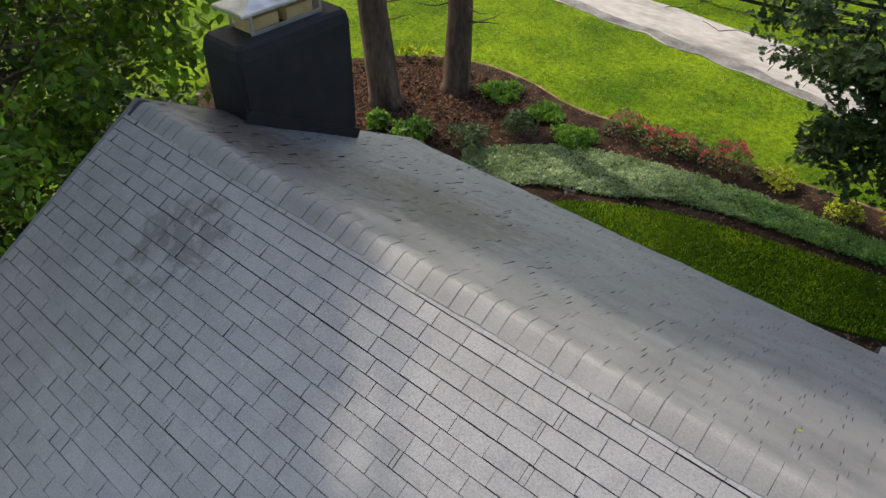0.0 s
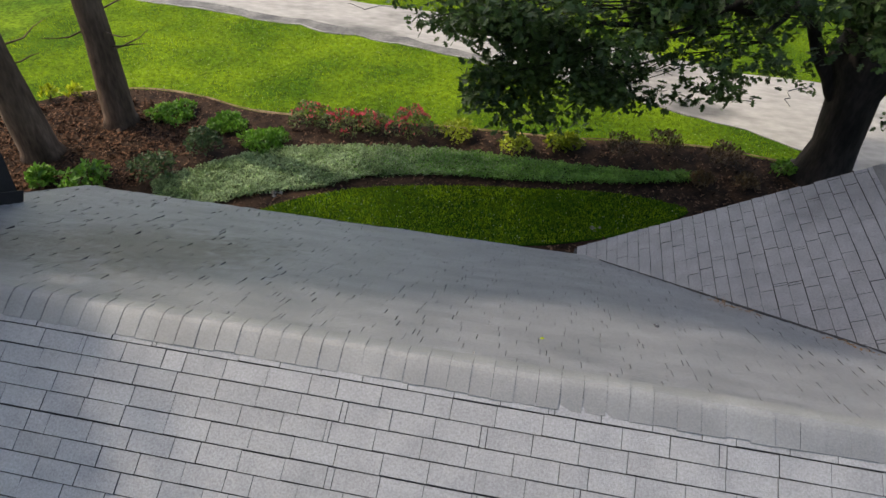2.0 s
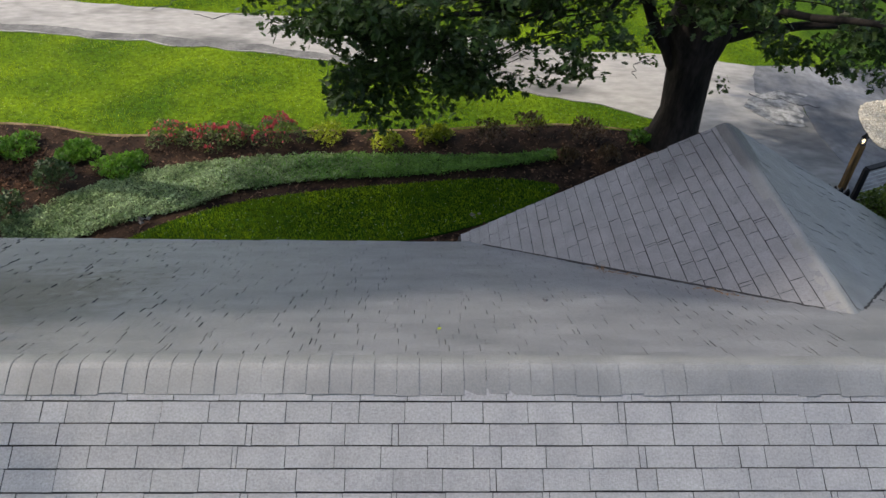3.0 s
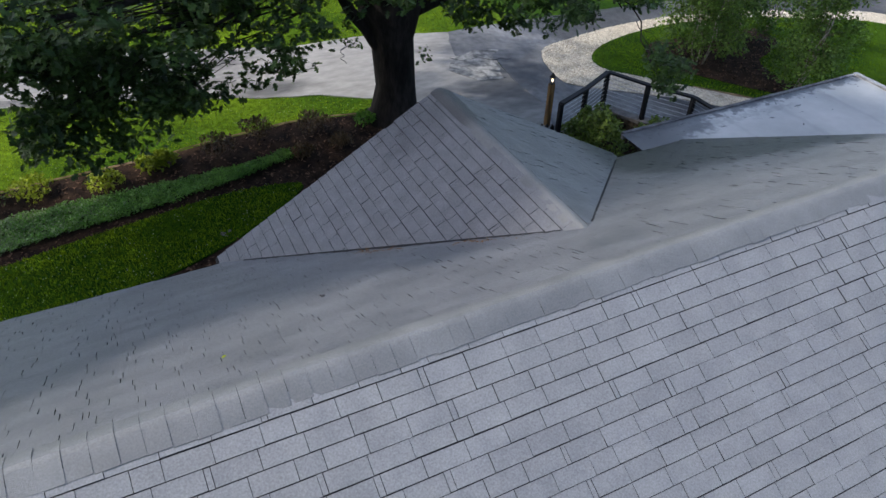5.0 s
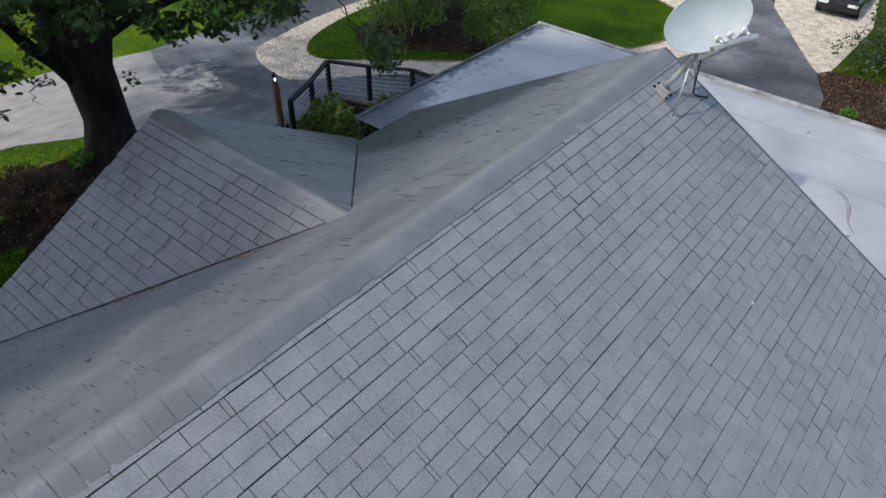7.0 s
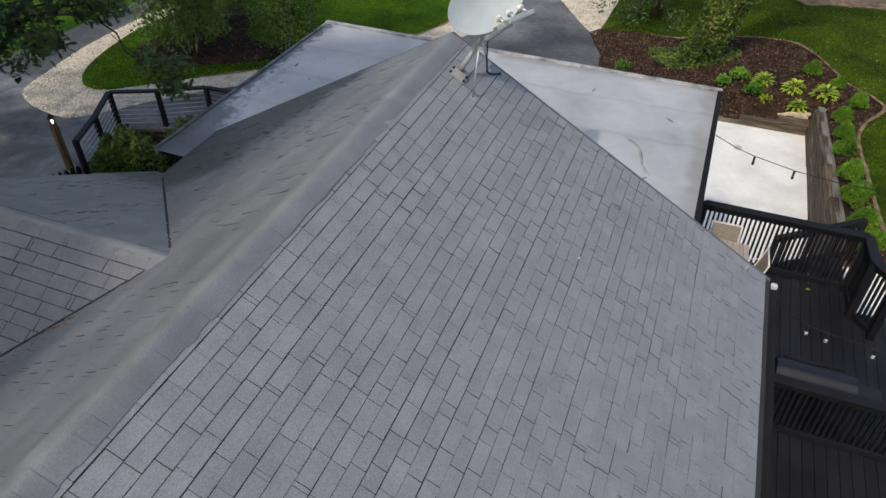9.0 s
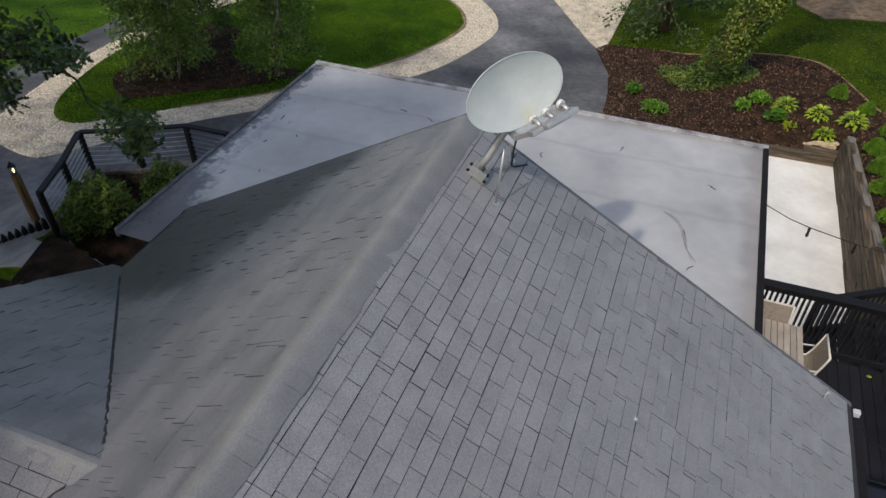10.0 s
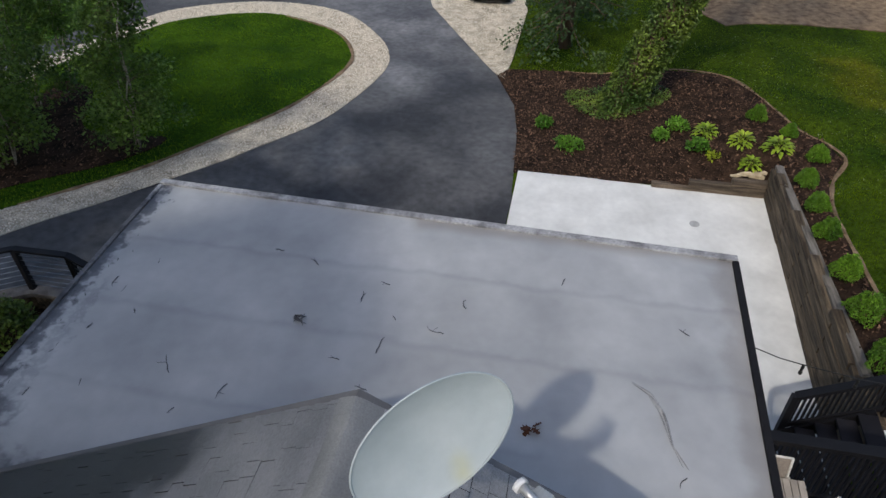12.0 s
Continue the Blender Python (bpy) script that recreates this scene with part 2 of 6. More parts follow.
M_POST = mat("golden cedar post", (.075, .045, .02), (.26, .15, .055), .7, 4, 30, .3, .3, 60, stretch=(4, 4, .4))


def leafy(name, dark, light, vary=.35, tr=.35, rough=.5):
    return mat(name, dark, light, rough, 1.2, 8, .2, 0, 30, "island", vary, spec=.35, translucent=tr)


L_OAK = leafy("oak leaf", (.022, .048, .012), (.068, .118, .026), .45, .28)
L_NEAR = leafy("lime green leaf", (.030, .075, .008), (.17, .31, .020), .6, .38)
L_PINE = leafy("pine needles", (.018, .035, .014), (.035, .060, .022), .3, .1)
L_BIRCH = leafy("birch leaf", (.050, .105, .016), (.16, .25, .042), .45)
L_IVY = leafy("ivy leaf", (.035, .075, .012), (.13, .185, .026), .5, .2)
L_COVER = leafy("pale groundcover leaf", (.15, .23, .085), (.36, .46, .24), .5, .3)
L_COVER2 = leafy("green groundcover leaf", (.085, .21, .028), (.20, .38, .065), .4, .25)
L_BRIGHT = leafy("bright green leaf", (.050, .140, .012), (.13, .28, .024), .35)
L_BOX = leafy("boxwood leaf", (.060, .145, .012), (.155, .30, .022), .4)
L_GOLD = leafy("yellow-green leaf", (.20, .26, .012), (.40, .46, .028), .3)
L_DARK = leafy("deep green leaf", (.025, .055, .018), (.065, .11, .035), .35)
L_BROWN = leafy("bronze leaf", (.050, .032, .018), (.12, .075, .035), .4, .2)
L_PINK = leafy("pink petals", (.45, .035, .055), (.62, .11, .13), .3, .3)
L_AZA = leafy("azalea leaf", (.050, .085, .022), (.13, .165, .042), .4)
L_HOSTA = leafy("hosta leaf", (.19, .30, .020), (.40, .50, .045), .15, .25, .4)


# ---- mesh helpers ----
rng = np.random.default_rng(7)


def mesh_of(name, verts, faces, material, smooth=False, edge=None):
    me = bpy.data.meshes.new(name)
    me.from_pydata(np.asarray(verts, dtype=float).reshape(-1, 3).tolist(), [], faces if isinstance(faces, list) else faces.tolist())
    me.materials.append(material)
    if edge is not None:
        me.materials.append(edge)
        side = np.ones(len(me.polygons), dtype=np.int32)
        side[1::6] = 0
        me.polygons.foreach_set("material_index", side)
    if smooth:
        me.shade_smooth()
    return me


def solid(name, verts, faces, material, parent=None, label="", smooth=False, at=None, edge=None):
    ob = new(name, mesh_of(name, verts, faces, material, smooth, edge))
    if parent is not None:
        ob.parent = parent
    if at is not None:
        ob.matrix_basis = at
    if label:
        ob["label"] = label
    return ob


def part(name, bm, material, parent=None, label="", smooth=False):
    me = bpy.data.meshes.new(name)
    bm.to_mesh(me)
    bm.free()
    me.materials.append(material)
    if smooth:
        me.shade_smooth()
    ob = new(name, me)
    if parent is not None:
        ob.parent = parent
    if label:
        ob["label"] = label
    return ob


def thing(name, label, category, group="", kind="", at=None):
    ob = new(name)
    ob.empty_display_size = .1
    if at is not None:
        ob.matrix_basis = at
    return tagged(ob, label, category, group, kind)


BOXF = [(0, 3, 2, 1), (4, 5, 6, 7), (0, 1, 5, 4), (1, 2, 6, 5), (2, 3, 7, 6), (3, 0, 4, 7)]


def box(lo, hi, bevel=0.0, m=None):
    bm = bmesh.new()
    (a, b, c), (d, e, f) = lo, hi
    vs = [bm.verts.new(p) for p in ((a, b, c), (d, b, c), (d, e, c), (a, e, c), (a, b, f), (d, b, f), (d, e, f), (a, e, f))]
    for q in BOXF:
        bm.faces.new([vs[i] for i in q])
    if bevel:
        bmesh.ops.bevel(bm, geom=bm.edges[:], offset=bevel, segments=2, affect="EDGES", profile=.6)
    if m is not None:
        bm.transform(m)
    return bm


def bar(p, q, wide, high, bevel=.004, up=(0, 0, 1)):
    """A bevelled beam from p to q."""
    p, q = Vector(p), Vector(q)
    z = (q - p).normalized()
    x = Vector(up).cross(z)
    x = x.normalized() if x.length > 1e-4 else Vector((1, 0, 0))
    y = z.cross(x)
    m = Matrix((x, y, z)).transposed().to_4x4()
    m.translation = p
    n = (q - p).length
    return box((-wide / 2, -high / 2, 0), (wide / 2, high / 2, n), bevel, m)


def tube(points, radii, sides=8, cap=True):
    """Vertices and faces of a tapered tube."""
    pts = [Vector(p) for p in points]
    V, Fc = [], []
    ref = Vector((.31, .87, .38))
    for i, p in enumerate(pts):
        d = (pts[min(i + 1, len(pts) - 1)] - pts[max(i - 1, 0)]).normalized()
        a = d.cross(ref).normalized()
        b = d.cross(a)
        for k in range(sides):
            u = 2 * math.pi * k / sides
            V.append(p + (a * math.cos(u) + b * math.sin(u)) * radii[i])
    for i in range(len(pts) - 1):
        for k in range(sides):
            j = (k + 1) % sides
            Fc.append((i * sides + k, i * sides + j, (i + 1) * sides + j, (i + 1) * sides + k))
    if cap:
        Fc.append(tuple(range(sides))[::-1])
        Fc.append(tuple((len(pts) - 1) * sides + k for k in range(sides)))
    return V, Fc


def joined(*pieces):
    V, Fc = [], []
    for v, f in pieces:
        n = len(V)
        V.extend(v)
        Fc.extend(tuple(i + n for i in q) for q in f)
    return V, Fc


def wobble(points, amount, seed):
    r = random.Random(seed)
    return [Vector(p) + Vector((r.uniform(-1, 1), r.uniform(-1, 1), r.uniform(-1, 1))) * amount for p in points]


def between(p, q, n):
    p, q = Vector(p), Vector(q)
    return [p.lerp(q, i / (n - 1)) for i in range(n)]


# leaf outlines: length along y, one unit long
OVAL = (np.array([(0, 0, 0), (.22, .28, .05), (.27, .55, .06), (.14, .84, .02), (0, 1, -.04), (-.14, .84, .02), (-.27, .55, .06), (-.22, .28, .05)]),
        [(0, 1, 2, 3, 4), (0, 4, 5, 6, 7)])
LOBED = (np.array([(0, 0, 0), (.10, .20, .02), (.34, .26, .05), (.13, .42, .03), (.40, .62, .06), (.15, .68, .03), (.20, .92, .02), (0, 1.0, -.03),
                   (-.20, .92, .02), (-.15, .68, .03), (-.40, .62, .06), (-.13, .42, .03), (-.34, .26, .05), (-.10, .20, .02)]),
         [(0, 1, 2, 3), (0, 3, 4, 5), (0, 5, 6, 7), (0, 7, 8, 9), (0, 9, 10, 11), (0, 11, 12, 13)])
SMALL = (np.array([(0, 0, 0), (.26, .5, .06), (0, 1, -.03), (-.26, .5, .06)]), [(0, 1, 2, 3)])
BLADE = (np.array([(-.09, 0, 0), (.09, 0, 0), (0, 1, 0)]), [(0, 1, 2)])
CHIP = (np.array([(-.22, 0, 0), (.25, .05, 0), (.2, 1, .02), (-.18, .9, .05)]), [(0, 1, 2, 3)])
STONE = (np.array([(.5, 0, .0), (0, .42, .03), (-.46, .02, 0), (0, -.45, .02), (.02, 0, .38)]), [(0, 1, 4), (1, 2, 4), (2, 3, 4), (3, 0, 4)])


def scatter(shape, places, sizes, lift=.5, spread=1.0, upright=False, lean=None):
    """Many copies of a small outline. lift: how far the blades rise from level; returns vertices and faces."""
    base, fc = shape
    n = len(places)
    yaw = rng.uniform(0, 2 * math.pi, n)
    if upright:
        pit = rng.normal(math.pi / 2, .35 * spread, n)
    else:
        pit = rng.normal(lift, .5 * spread, n)
    rol = rng.normal(0, .5 * spread, n)
    cy, sy, cp, sp, cr, sr = np.cos(yaw), np.sin(yaw), np.cos(pit), np.sin(pit), np.cos(rol), np.sin(rol)
    x, y, z = base[:, 0][None], base[:, 1][None], base[:, 2][None]
    x1, z1 = x * cr[:, None] + z * sr[:, None], -x * sr[:, None] + z * cr[:, None]
    y2, z2 = y * cp[:, None] - z1 * sp[:, None], y * sp[:, None] + z1 * cp[:, None]
    x3, y3 = x1 * cy[:, None] - y2 * sy[:, None], x1 * sy[:, None] + y2 * cy[:, None]
    s = np.asarray(sizes)[:, None]
    V = np.stack([x3 * s, y3 * s, z2 * s], -1) + np.asarray(places)[:, None, :]
    k = len(base)
    faces = []
    for q in fc:
        faces.append((np.arange(n)[:, None] * k + np.array(q)[None]).tolist())
    out = []
    for group in faces:
        out.extend(group)
    return V.reshape(-1, 3), out


def inside(px, py, poly):
    """Which of the points lie in the outline."""
    px, py = np.asarray(px), np.asarray(py)
    res = np.zeros(px.shape, bool)
    j = len(poly) - 1
    for i in range(len(poly)):
        (xi, yi), (xj, yj) = poly[i][:2], poly[j][:2]
        cross = ((yi > py) != (yj > py)) & (px < (xj - xi) * (py - yi) / (yj - yi + 1e-12) + xi)
        res ^= cross
        j = i
    return res


def smooth_loop(poly, per=6):
    """A closed curve through the corners."""
    P = [Vector((*p[:2], 0)) for p in poly]
    out, n = [], len(P)
    for i in range(n):
        a, b, c, d = P[i - 1], P[i], P[(i + 1) % n], P[(i + 2) % n]
        for k in range(per):
            t = k / per
            q = .5 * (2 * b + (c - a) * t + (2 * a - 5 * b + 4 * c - d) * t * t + (3 * b - a - 3 * c + d) * t ** 3)
            out.append((q.x, q.y))
    return out


def dense(poly, step=.5):
    out = []
    for i, p in enumerate(poly):
        q = poly[(i + 1) % len(poly)]
        n = max(1, int(math.dist(p, q) / step))
        out += [(p[0] + (q[0] - p[0]) * k / n, p[1] + (q[1] - p[1]) * k / n) for k in range(n)]
    return out


# ---- the lie of the land ----
PIT = [(9.15, 12.0), (11.3, 13.0), (12.4, 11.05), (12.4, 9.8), (11.6, 6.9), (6.5, 6.9), (8.3, 9.0)]


def ease(a, b, v):
    u = np.clip((v - a) / (b - a), 0, 1)
    return u * u * (3 - 2 * u)


def height(x, y):
    x, y = np.asarray(x, float), np.asarray(y, float)
    south = np.interp(x, [-40, 8, 12.8, 20, 23, 30, 45], [2.2, 2.1, 1.9, .72, .72, .2, -.6])
    low = np.interp(x, [9, 20, 24, 28, 35, 50], [-.1, -.1, -.5, -.95, -1.2, -1.5])
    front = np.interp(x, [0, 8, 11, 15, 20, 24, 28, 35, 50], [1.6, 1.55, 1.3, .8, .2, -.3, -.95, -1.2, -1.5])
    a = low + (front - low) * ease(6.5, 13, y)
    a = np.where(x < 9, np.where(y > 0, front, south), a)
    east = south + (a - south) * ease(-4.5, 1.5, y)
    wall_top = np.interp(x, [11, 12.8, 20.3], [1.5, 1.32, .60])
    south = south - np.maximum(0, south - wall_top) * ease(-4.05, -3.45, y)
    blend = ease(-3.2, -3.8, y)
    step = blend + (1 - blend) * (.35 + .65 * ease(20.1, 21.4, x))
    east = a + (east - a) * np.where(y < -3.8, 1, step)
    h = np.where(x > 20.1, east, np.where(y > -3.4, a, south))
    h = np.where((x > 8.8) & (x < 11.885) & (y < -3.38) & (y > -6.5), 1.45, h)
    return np.where(inside(x, y, PIT), .75, h)


def drape(name, poly, off, material, step=.6, label="", category="", parent=None, thick=.05):
    """A sheet with that outline laid over the land, with a turned-down rim."""
    from mathutils.geometry import delaunay_2d_cdt
    edge = dense(poly, step * .7)
    xs, ys = [p[0] for p in edge], [p[1] for p in edge]
    gx, gy = np.meshgrid(np.arange(min(xs), max(xs), step), np.arange(min(ys), max(ys), step))
    gx, gy = gx.ravel() + rng.uniform(-.1, .1, gx.size) * step, gy.ravel() + rng.uniform(-.1, .1, gy.size) * step
    keep = inside(gx, gy, poly)
    pts = [Vector(p) for p in edge] + [Vector((a, b)) for a, b in zip(gx[keep], gy[keep])]
    n = len(edge)
    co, _, fc, *_ = delaunay_2d_cdt(pts, [(i, (i + 1) % n) for i in range(n)], [], 1, 1e-4)
    cx, cy = np.array([c.x for c in co]), np.array([c.y for c in co])
    z = height(cx, cy) + off
    V = list(zip(cx, cy, z))
    Fc = [tuple(f) for f in fc]
    ez = height(np.array(xs), np.array(ys)) + off
    k = len(V)
    V += [(a, b, c) for a, b, c in zip(xs, ys, ez)] + [(a, b, c - thick) for a, b, c in zip(xs, ys, ez)]
    Fc += [(k + i, k + (i + 1) % n, k + n + (i + 1) % n, k + n + i) for i in range(n)]
    ob = solid(name, V, Fc, material, parent, smooth=False)
    return tagged(ob, label, category, "", "structure") if label else ob


def sprinkle(poly, count, holes=(), margin=None):
    xs, ys = [p[0] for p in poly], [p[1] for p in poly]
    out_x, out_y, have = [], [], 0
    while have < count:
        x, y = rng.uniform(min(xs), max(xs), count * 2), rng.uniform(min(ys), max(ys), count * 2)
        ok = inside(x, y, poly)
        for hole in holes:
            ok &= ~inside(x, y, hole)
        out_x.append(x[ok])
        out_y.append(y[ok])
        have += ok.sum()
    return np.concatenate(out_x)[:count], np.concatenate(out_y)[:count]


# outlines on the ground
BED = [(-15.5, 10.0), (-14.2, 11.9), (-13.3, 12.9), (-12.2, 14.1), (-10.7, 14.7), (-9.1, 14.7), (-7.6, 14.3), (-6.2, 14.3), (-2.7, 14.6),
       (0, 14.7), (1.4, 14.9), (3.6, 15.1), (5.3, 14.8), (6.7, 14.9), (7.3, 13.4), (7.6, 11.5), (7.2, 8.0), (6.0, 5.8), (-5.0, 5.5), (-8.0, 6.4), (-14.0, 7.5)]
LENS = [(-6.6, 9.0), (-5.6, 10.45), (-4.6, 11.25), (-3.5, 11.75), (-1.9, 12.15), (0, 12.45), (1.1, 12.62), (2.1, 12.6), (2.87, 12.3), (1.63, 11.3), (.3, 10.66), (-.5, 10.4), (-2.5, 9.6), (-5.0, 8.8)]
COVER = [(-8.2, 10.8), (-7.75, 11.3), (-7.1, 11.95), (-6.4, 12.45), (-5.3, 12.98), (-3.5, 13.35), (-1.8, 13.5), (0, 13.5), (1.7, 13.55), (3.0, 13.8), (3.25, 13.6), (1.7, 13.08), (-.1, 12.72),
         (-2.0, 12.5), (-3.1, 12.3), (-4.05, 11.93), (-4.6, 11.5), (-5.3, 11.2), (-6.1, 10.8), (-6.7, 10.35), (-7.6, 10.2)]
OLDROAD = [(-60, 28.5), (-40, 25), (-20, 21.5), (-13.9, 20.5), (-8.5, 19.8), (-3.3, 18.8), (1.5, 17.35), (4.5, 16.2), (6.3, 15.3), (7.5, 13.6), (8.0, 11.4), (8.6, 9.0),
           (9.32, 11.95), (9.9, 13.6), (9.9, 15.5), (10.2, 16.7), (9.0, 17.3), (9.7, 19.15), (4.5, 19.7), (-2, 21.7), (-7, 22.2), (-10.8, 22.8), (-20, 24.3), (-40, 28), (-60, 32)]
ASPHALT = [(9.0, 17.3), (10.2, 16.7), (9.9, 15.5), (9.9, 13.6), (9.3, 12.25), (11.4, 13.25), (12.65, 11.1), (12.65, 9.8), (11.9, 7.2), (11.4, 6.0), (11.4, 2.85), (20.4, 2.9), (22.5, 3.0), (24.6, 3.3),
           (27.3, 4.2), (30.3, 5.7), (34.5, 8.3), (39, 11.5), (46, 14), (60, 16), (60, 26), (46, 23), (36, 21.3), (30, 21.5), (24, 22), (17.9, 20.9), (9.7, 19.15)]
RING = [(11.3, 15.0), (12.0, 17.1), (14.0, 18.1), (16.5, 19.0), (20.7, 19.9), (25.5, 20.3), (29.8, 19.8), (31.8, 18.4), (33.1, 15.3), (32.6, 12.0), (30.4, 9.7), (28.1, 8.5), (25.5, 8.35),
        (22.1, 8.9), (19.5, 10.1), (17.4, 11.3), (15.8, 12.2), (14.1, 13.3), (12.1, 14.3)]
ISLAND = [(13.2, 15.6), (13.7, 16.7), (15.8, 17.9), (19.3, 18.9), (25.5, 19.3), (29.3, 18.7), (31.1, 16.6), (31.6, 14.2), (30.3, 11.5), (28.2, 10.0), (25.9, 9.7), (22.7, 10.15), (20.0, 11.15),
          (17.6, 12.2), (16.4, 13.0), (15.3, 13.85), (14.2, 14.7)]
ISLEBED = [(15.2, 15.7), (16.6, 17.2), (20, 17.6), (22.5, 18.0), (22.2, 16.7), (21.0, 15.9), (19.6, 15.15), (19.1, 13.9), (19.4, 12.5), (18.6, 12.5), (17.5, 13.1), (16.4, 14.2), (15.6, 14.95)]
EASTGRAVEL = [(36.5, 8.9), (34.0, 8.15), (29.8, 5.8), (26.8, 4.1), (28.7, 4.0), (34.2, 4.0), (40, 5)]
EASTBED = [(27.9, 4.0), (28.1, 2), (27.8, -.8), (26.2, -2.8), (24.7, -3.5), (22.4, -4.2), (21.5, -4.9), (20.8, -5.1), (19.7, -4.5), (18.1, -4.15), (15.7, -4.05), (13, -3.95), (12.4, -4.12), (12.15, -4.5), (12.12, -6.0),
           (11.887, -6.0), (11.887, -3.48), (20.12, -3.48), (20.12, 2.95), (22.5, 3.12), (24.6, 3.45), (27.2, 4.35)]
SOIL = [(6.6, 6.6), (7.1, 8.2), (7.5, 11.5), (8.0, 11.65), (9.1, 12.1), (8.25, 9.05), (6.9, 7.3)]
SAND = [(30.8, -3.5), (31.2, -6), (31.0, -9.5), (32, -14), (38, -14), (38, -3), (33, -2.6)]


def ragged(poly, amount=.16, step=.35):
    """Crumbled outline: points pushed about by a noise that neighbours share."""
    out = []
    for a, b in dense(poly, step):
        if a > 10.9 and b < 12.5 and a < 12.8:
            out.append((a, b))
            continue
        q = Vector((a * .8, b * .8, 2))
        out.append((a + amount * noise.noise(q) + amount * .5 * noise.noise(q * 3.7), b + amount * noise.noise(q + Vector((9, 4, 1))) + amount * .5 * noise.noise(q * 3.7 + Vector((2, 7, 5)))))
    return out


OLDROAD, ASPHALT = ragged(OLDROAD), ragged(ASPHALT, .10)
BED, LENS, COVER, RING, ISLAND, ISLEBED = (smooth_loop(p, 5) for p in (BED, LENS, COVER, RING, ISLAND, ISLEBED))
HOLES = [BED, OLDROAD, ASPHALT, RING, EASTGRAVEL, EASTBED, SAND, SOIL, [(-5.8, -6.5), (10.5, -6.5), (10.5, -3.3), (20.2, -3.3), (20.2, 7), (-5.8, 7)], [(8.5, -6.6), (12.0, -6.6), (12.0, -3.3), (8.5, -3.3)], PIT]

# ground: one sheet to the horizon
gxs = np.concatenate([[-900, -400, -150, -80, -50, -35, -26, -20], np.sort(np.concatenate([np.arange(-16, 40, .5), [11.88, 11.93, 20.09, 20.105]])), [42, 46, 52, 60, 75, 110, 200, 500, 900]])
gys = np.concatenate([[-900, -400, -150, -80, -45, -28, -20], np.arange(-14, -3.6, .5), [-3.8, -3.6, -3.405, -3.39, -3.2], np.arange(-2.5, 30, .5), [32, 36, 42, 55, 80, 150, 400, 900]])
GX, GY = np.meshgrid(gxs, gys)
GZ = height(GX, GY)
nx, ny = len(gxs), len(gys)
idx = np.arange(nx * ny).reshape(ny, nx)
quads = np.stack([idx[:-1, :-1], idx[:-1, 1:], idx[1:, 1:], idx[1:, :-1]], -1).reshape(-1, 4)
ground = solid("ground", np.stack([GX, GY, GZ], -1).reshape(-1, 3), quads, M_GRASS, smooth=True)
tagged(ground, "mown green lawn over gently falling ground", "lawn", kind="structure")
drape("driveway", OLDROAD, .02, M_OLDDRIVE, .8, "pale worn driveway of old cracked asphalt", "driveway")
drape("road", ASPHALT, .026, M_ASPH, .7, "dark sealed asphalt drive looping to the garage", "driveway")
drape("driveway_edge", ragged([(-30, 23.3), (-20, 21.55), (-13.9, 20.55), (-8.5, 19.85), (-3.3, 18.85), (1.5, 17.4), (3.2, 16.75), (1.7, 17.5), (-.7, 18.4), (-3.2, 19.2), (-5.5, 19.75), (-8.4, 20.25), (-13.8, 21.05), (-20, 22.0), (-30, 23.7)], .2, .3), .024, M_WORN, .6, "darker crumbling margin of the old driveway", "driveway")
drape("driveway_patch", ragged([(8.3, 16.3), (9.0, 17.25), (9.7, 17.45), (10.7, 17.6), (10.2, 16.9), (10.0, 16.3), (9.7, 15.6), (8.9, 15.5)], .22, .15), .032, M_CRUMB, .3, "crumbled pale patch between old and new asphalt", "driveway")
drape("gravel_verge", RING, .045, M_GRAVELBED, .6, "pale gravel strip round the lawn island", "gravel")
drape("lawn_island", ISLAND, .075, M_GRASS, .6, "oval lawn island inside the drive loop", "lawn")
drape("island_bed", ISLEBED, .095, M_MULCH, .5, "dark mulch bed under young birches", "flower bed")
drape("gravel_apron", EASTGRAVEL, .05, M_GRAVELBED, .6, "pale gravel wedge beside the asphalt drive", "gravel")
drape("front_bed", BED, .035, M_MULCH, .5, "curving bark mulch bed before the house", "flower bed")
drape("soil_strip", SOIL, .03, M_MULCH, .3, "dark bare soil between drive and sunken bed", "flower bed")
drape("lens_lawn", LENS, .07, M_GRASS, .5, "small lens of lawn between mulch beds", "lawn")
drape("east_bed", EASTBED, .055, M_MULCH, .25, "dark mulch bed above the retaining wall", "flower bed", thick=.45)
drape("bare_ground", SAND, .03, M_SOILEDGE, .8, "bare tan earth at the lawn's edge", "ground")
pad = part("concrete_pad", box((11.0, -3.36, -.25), (20.16, 2.83, -.045), .012), M_CONC)
tagged(pad, "pale clean concrete parking pad beside the garage", "pavement", kind="structure")


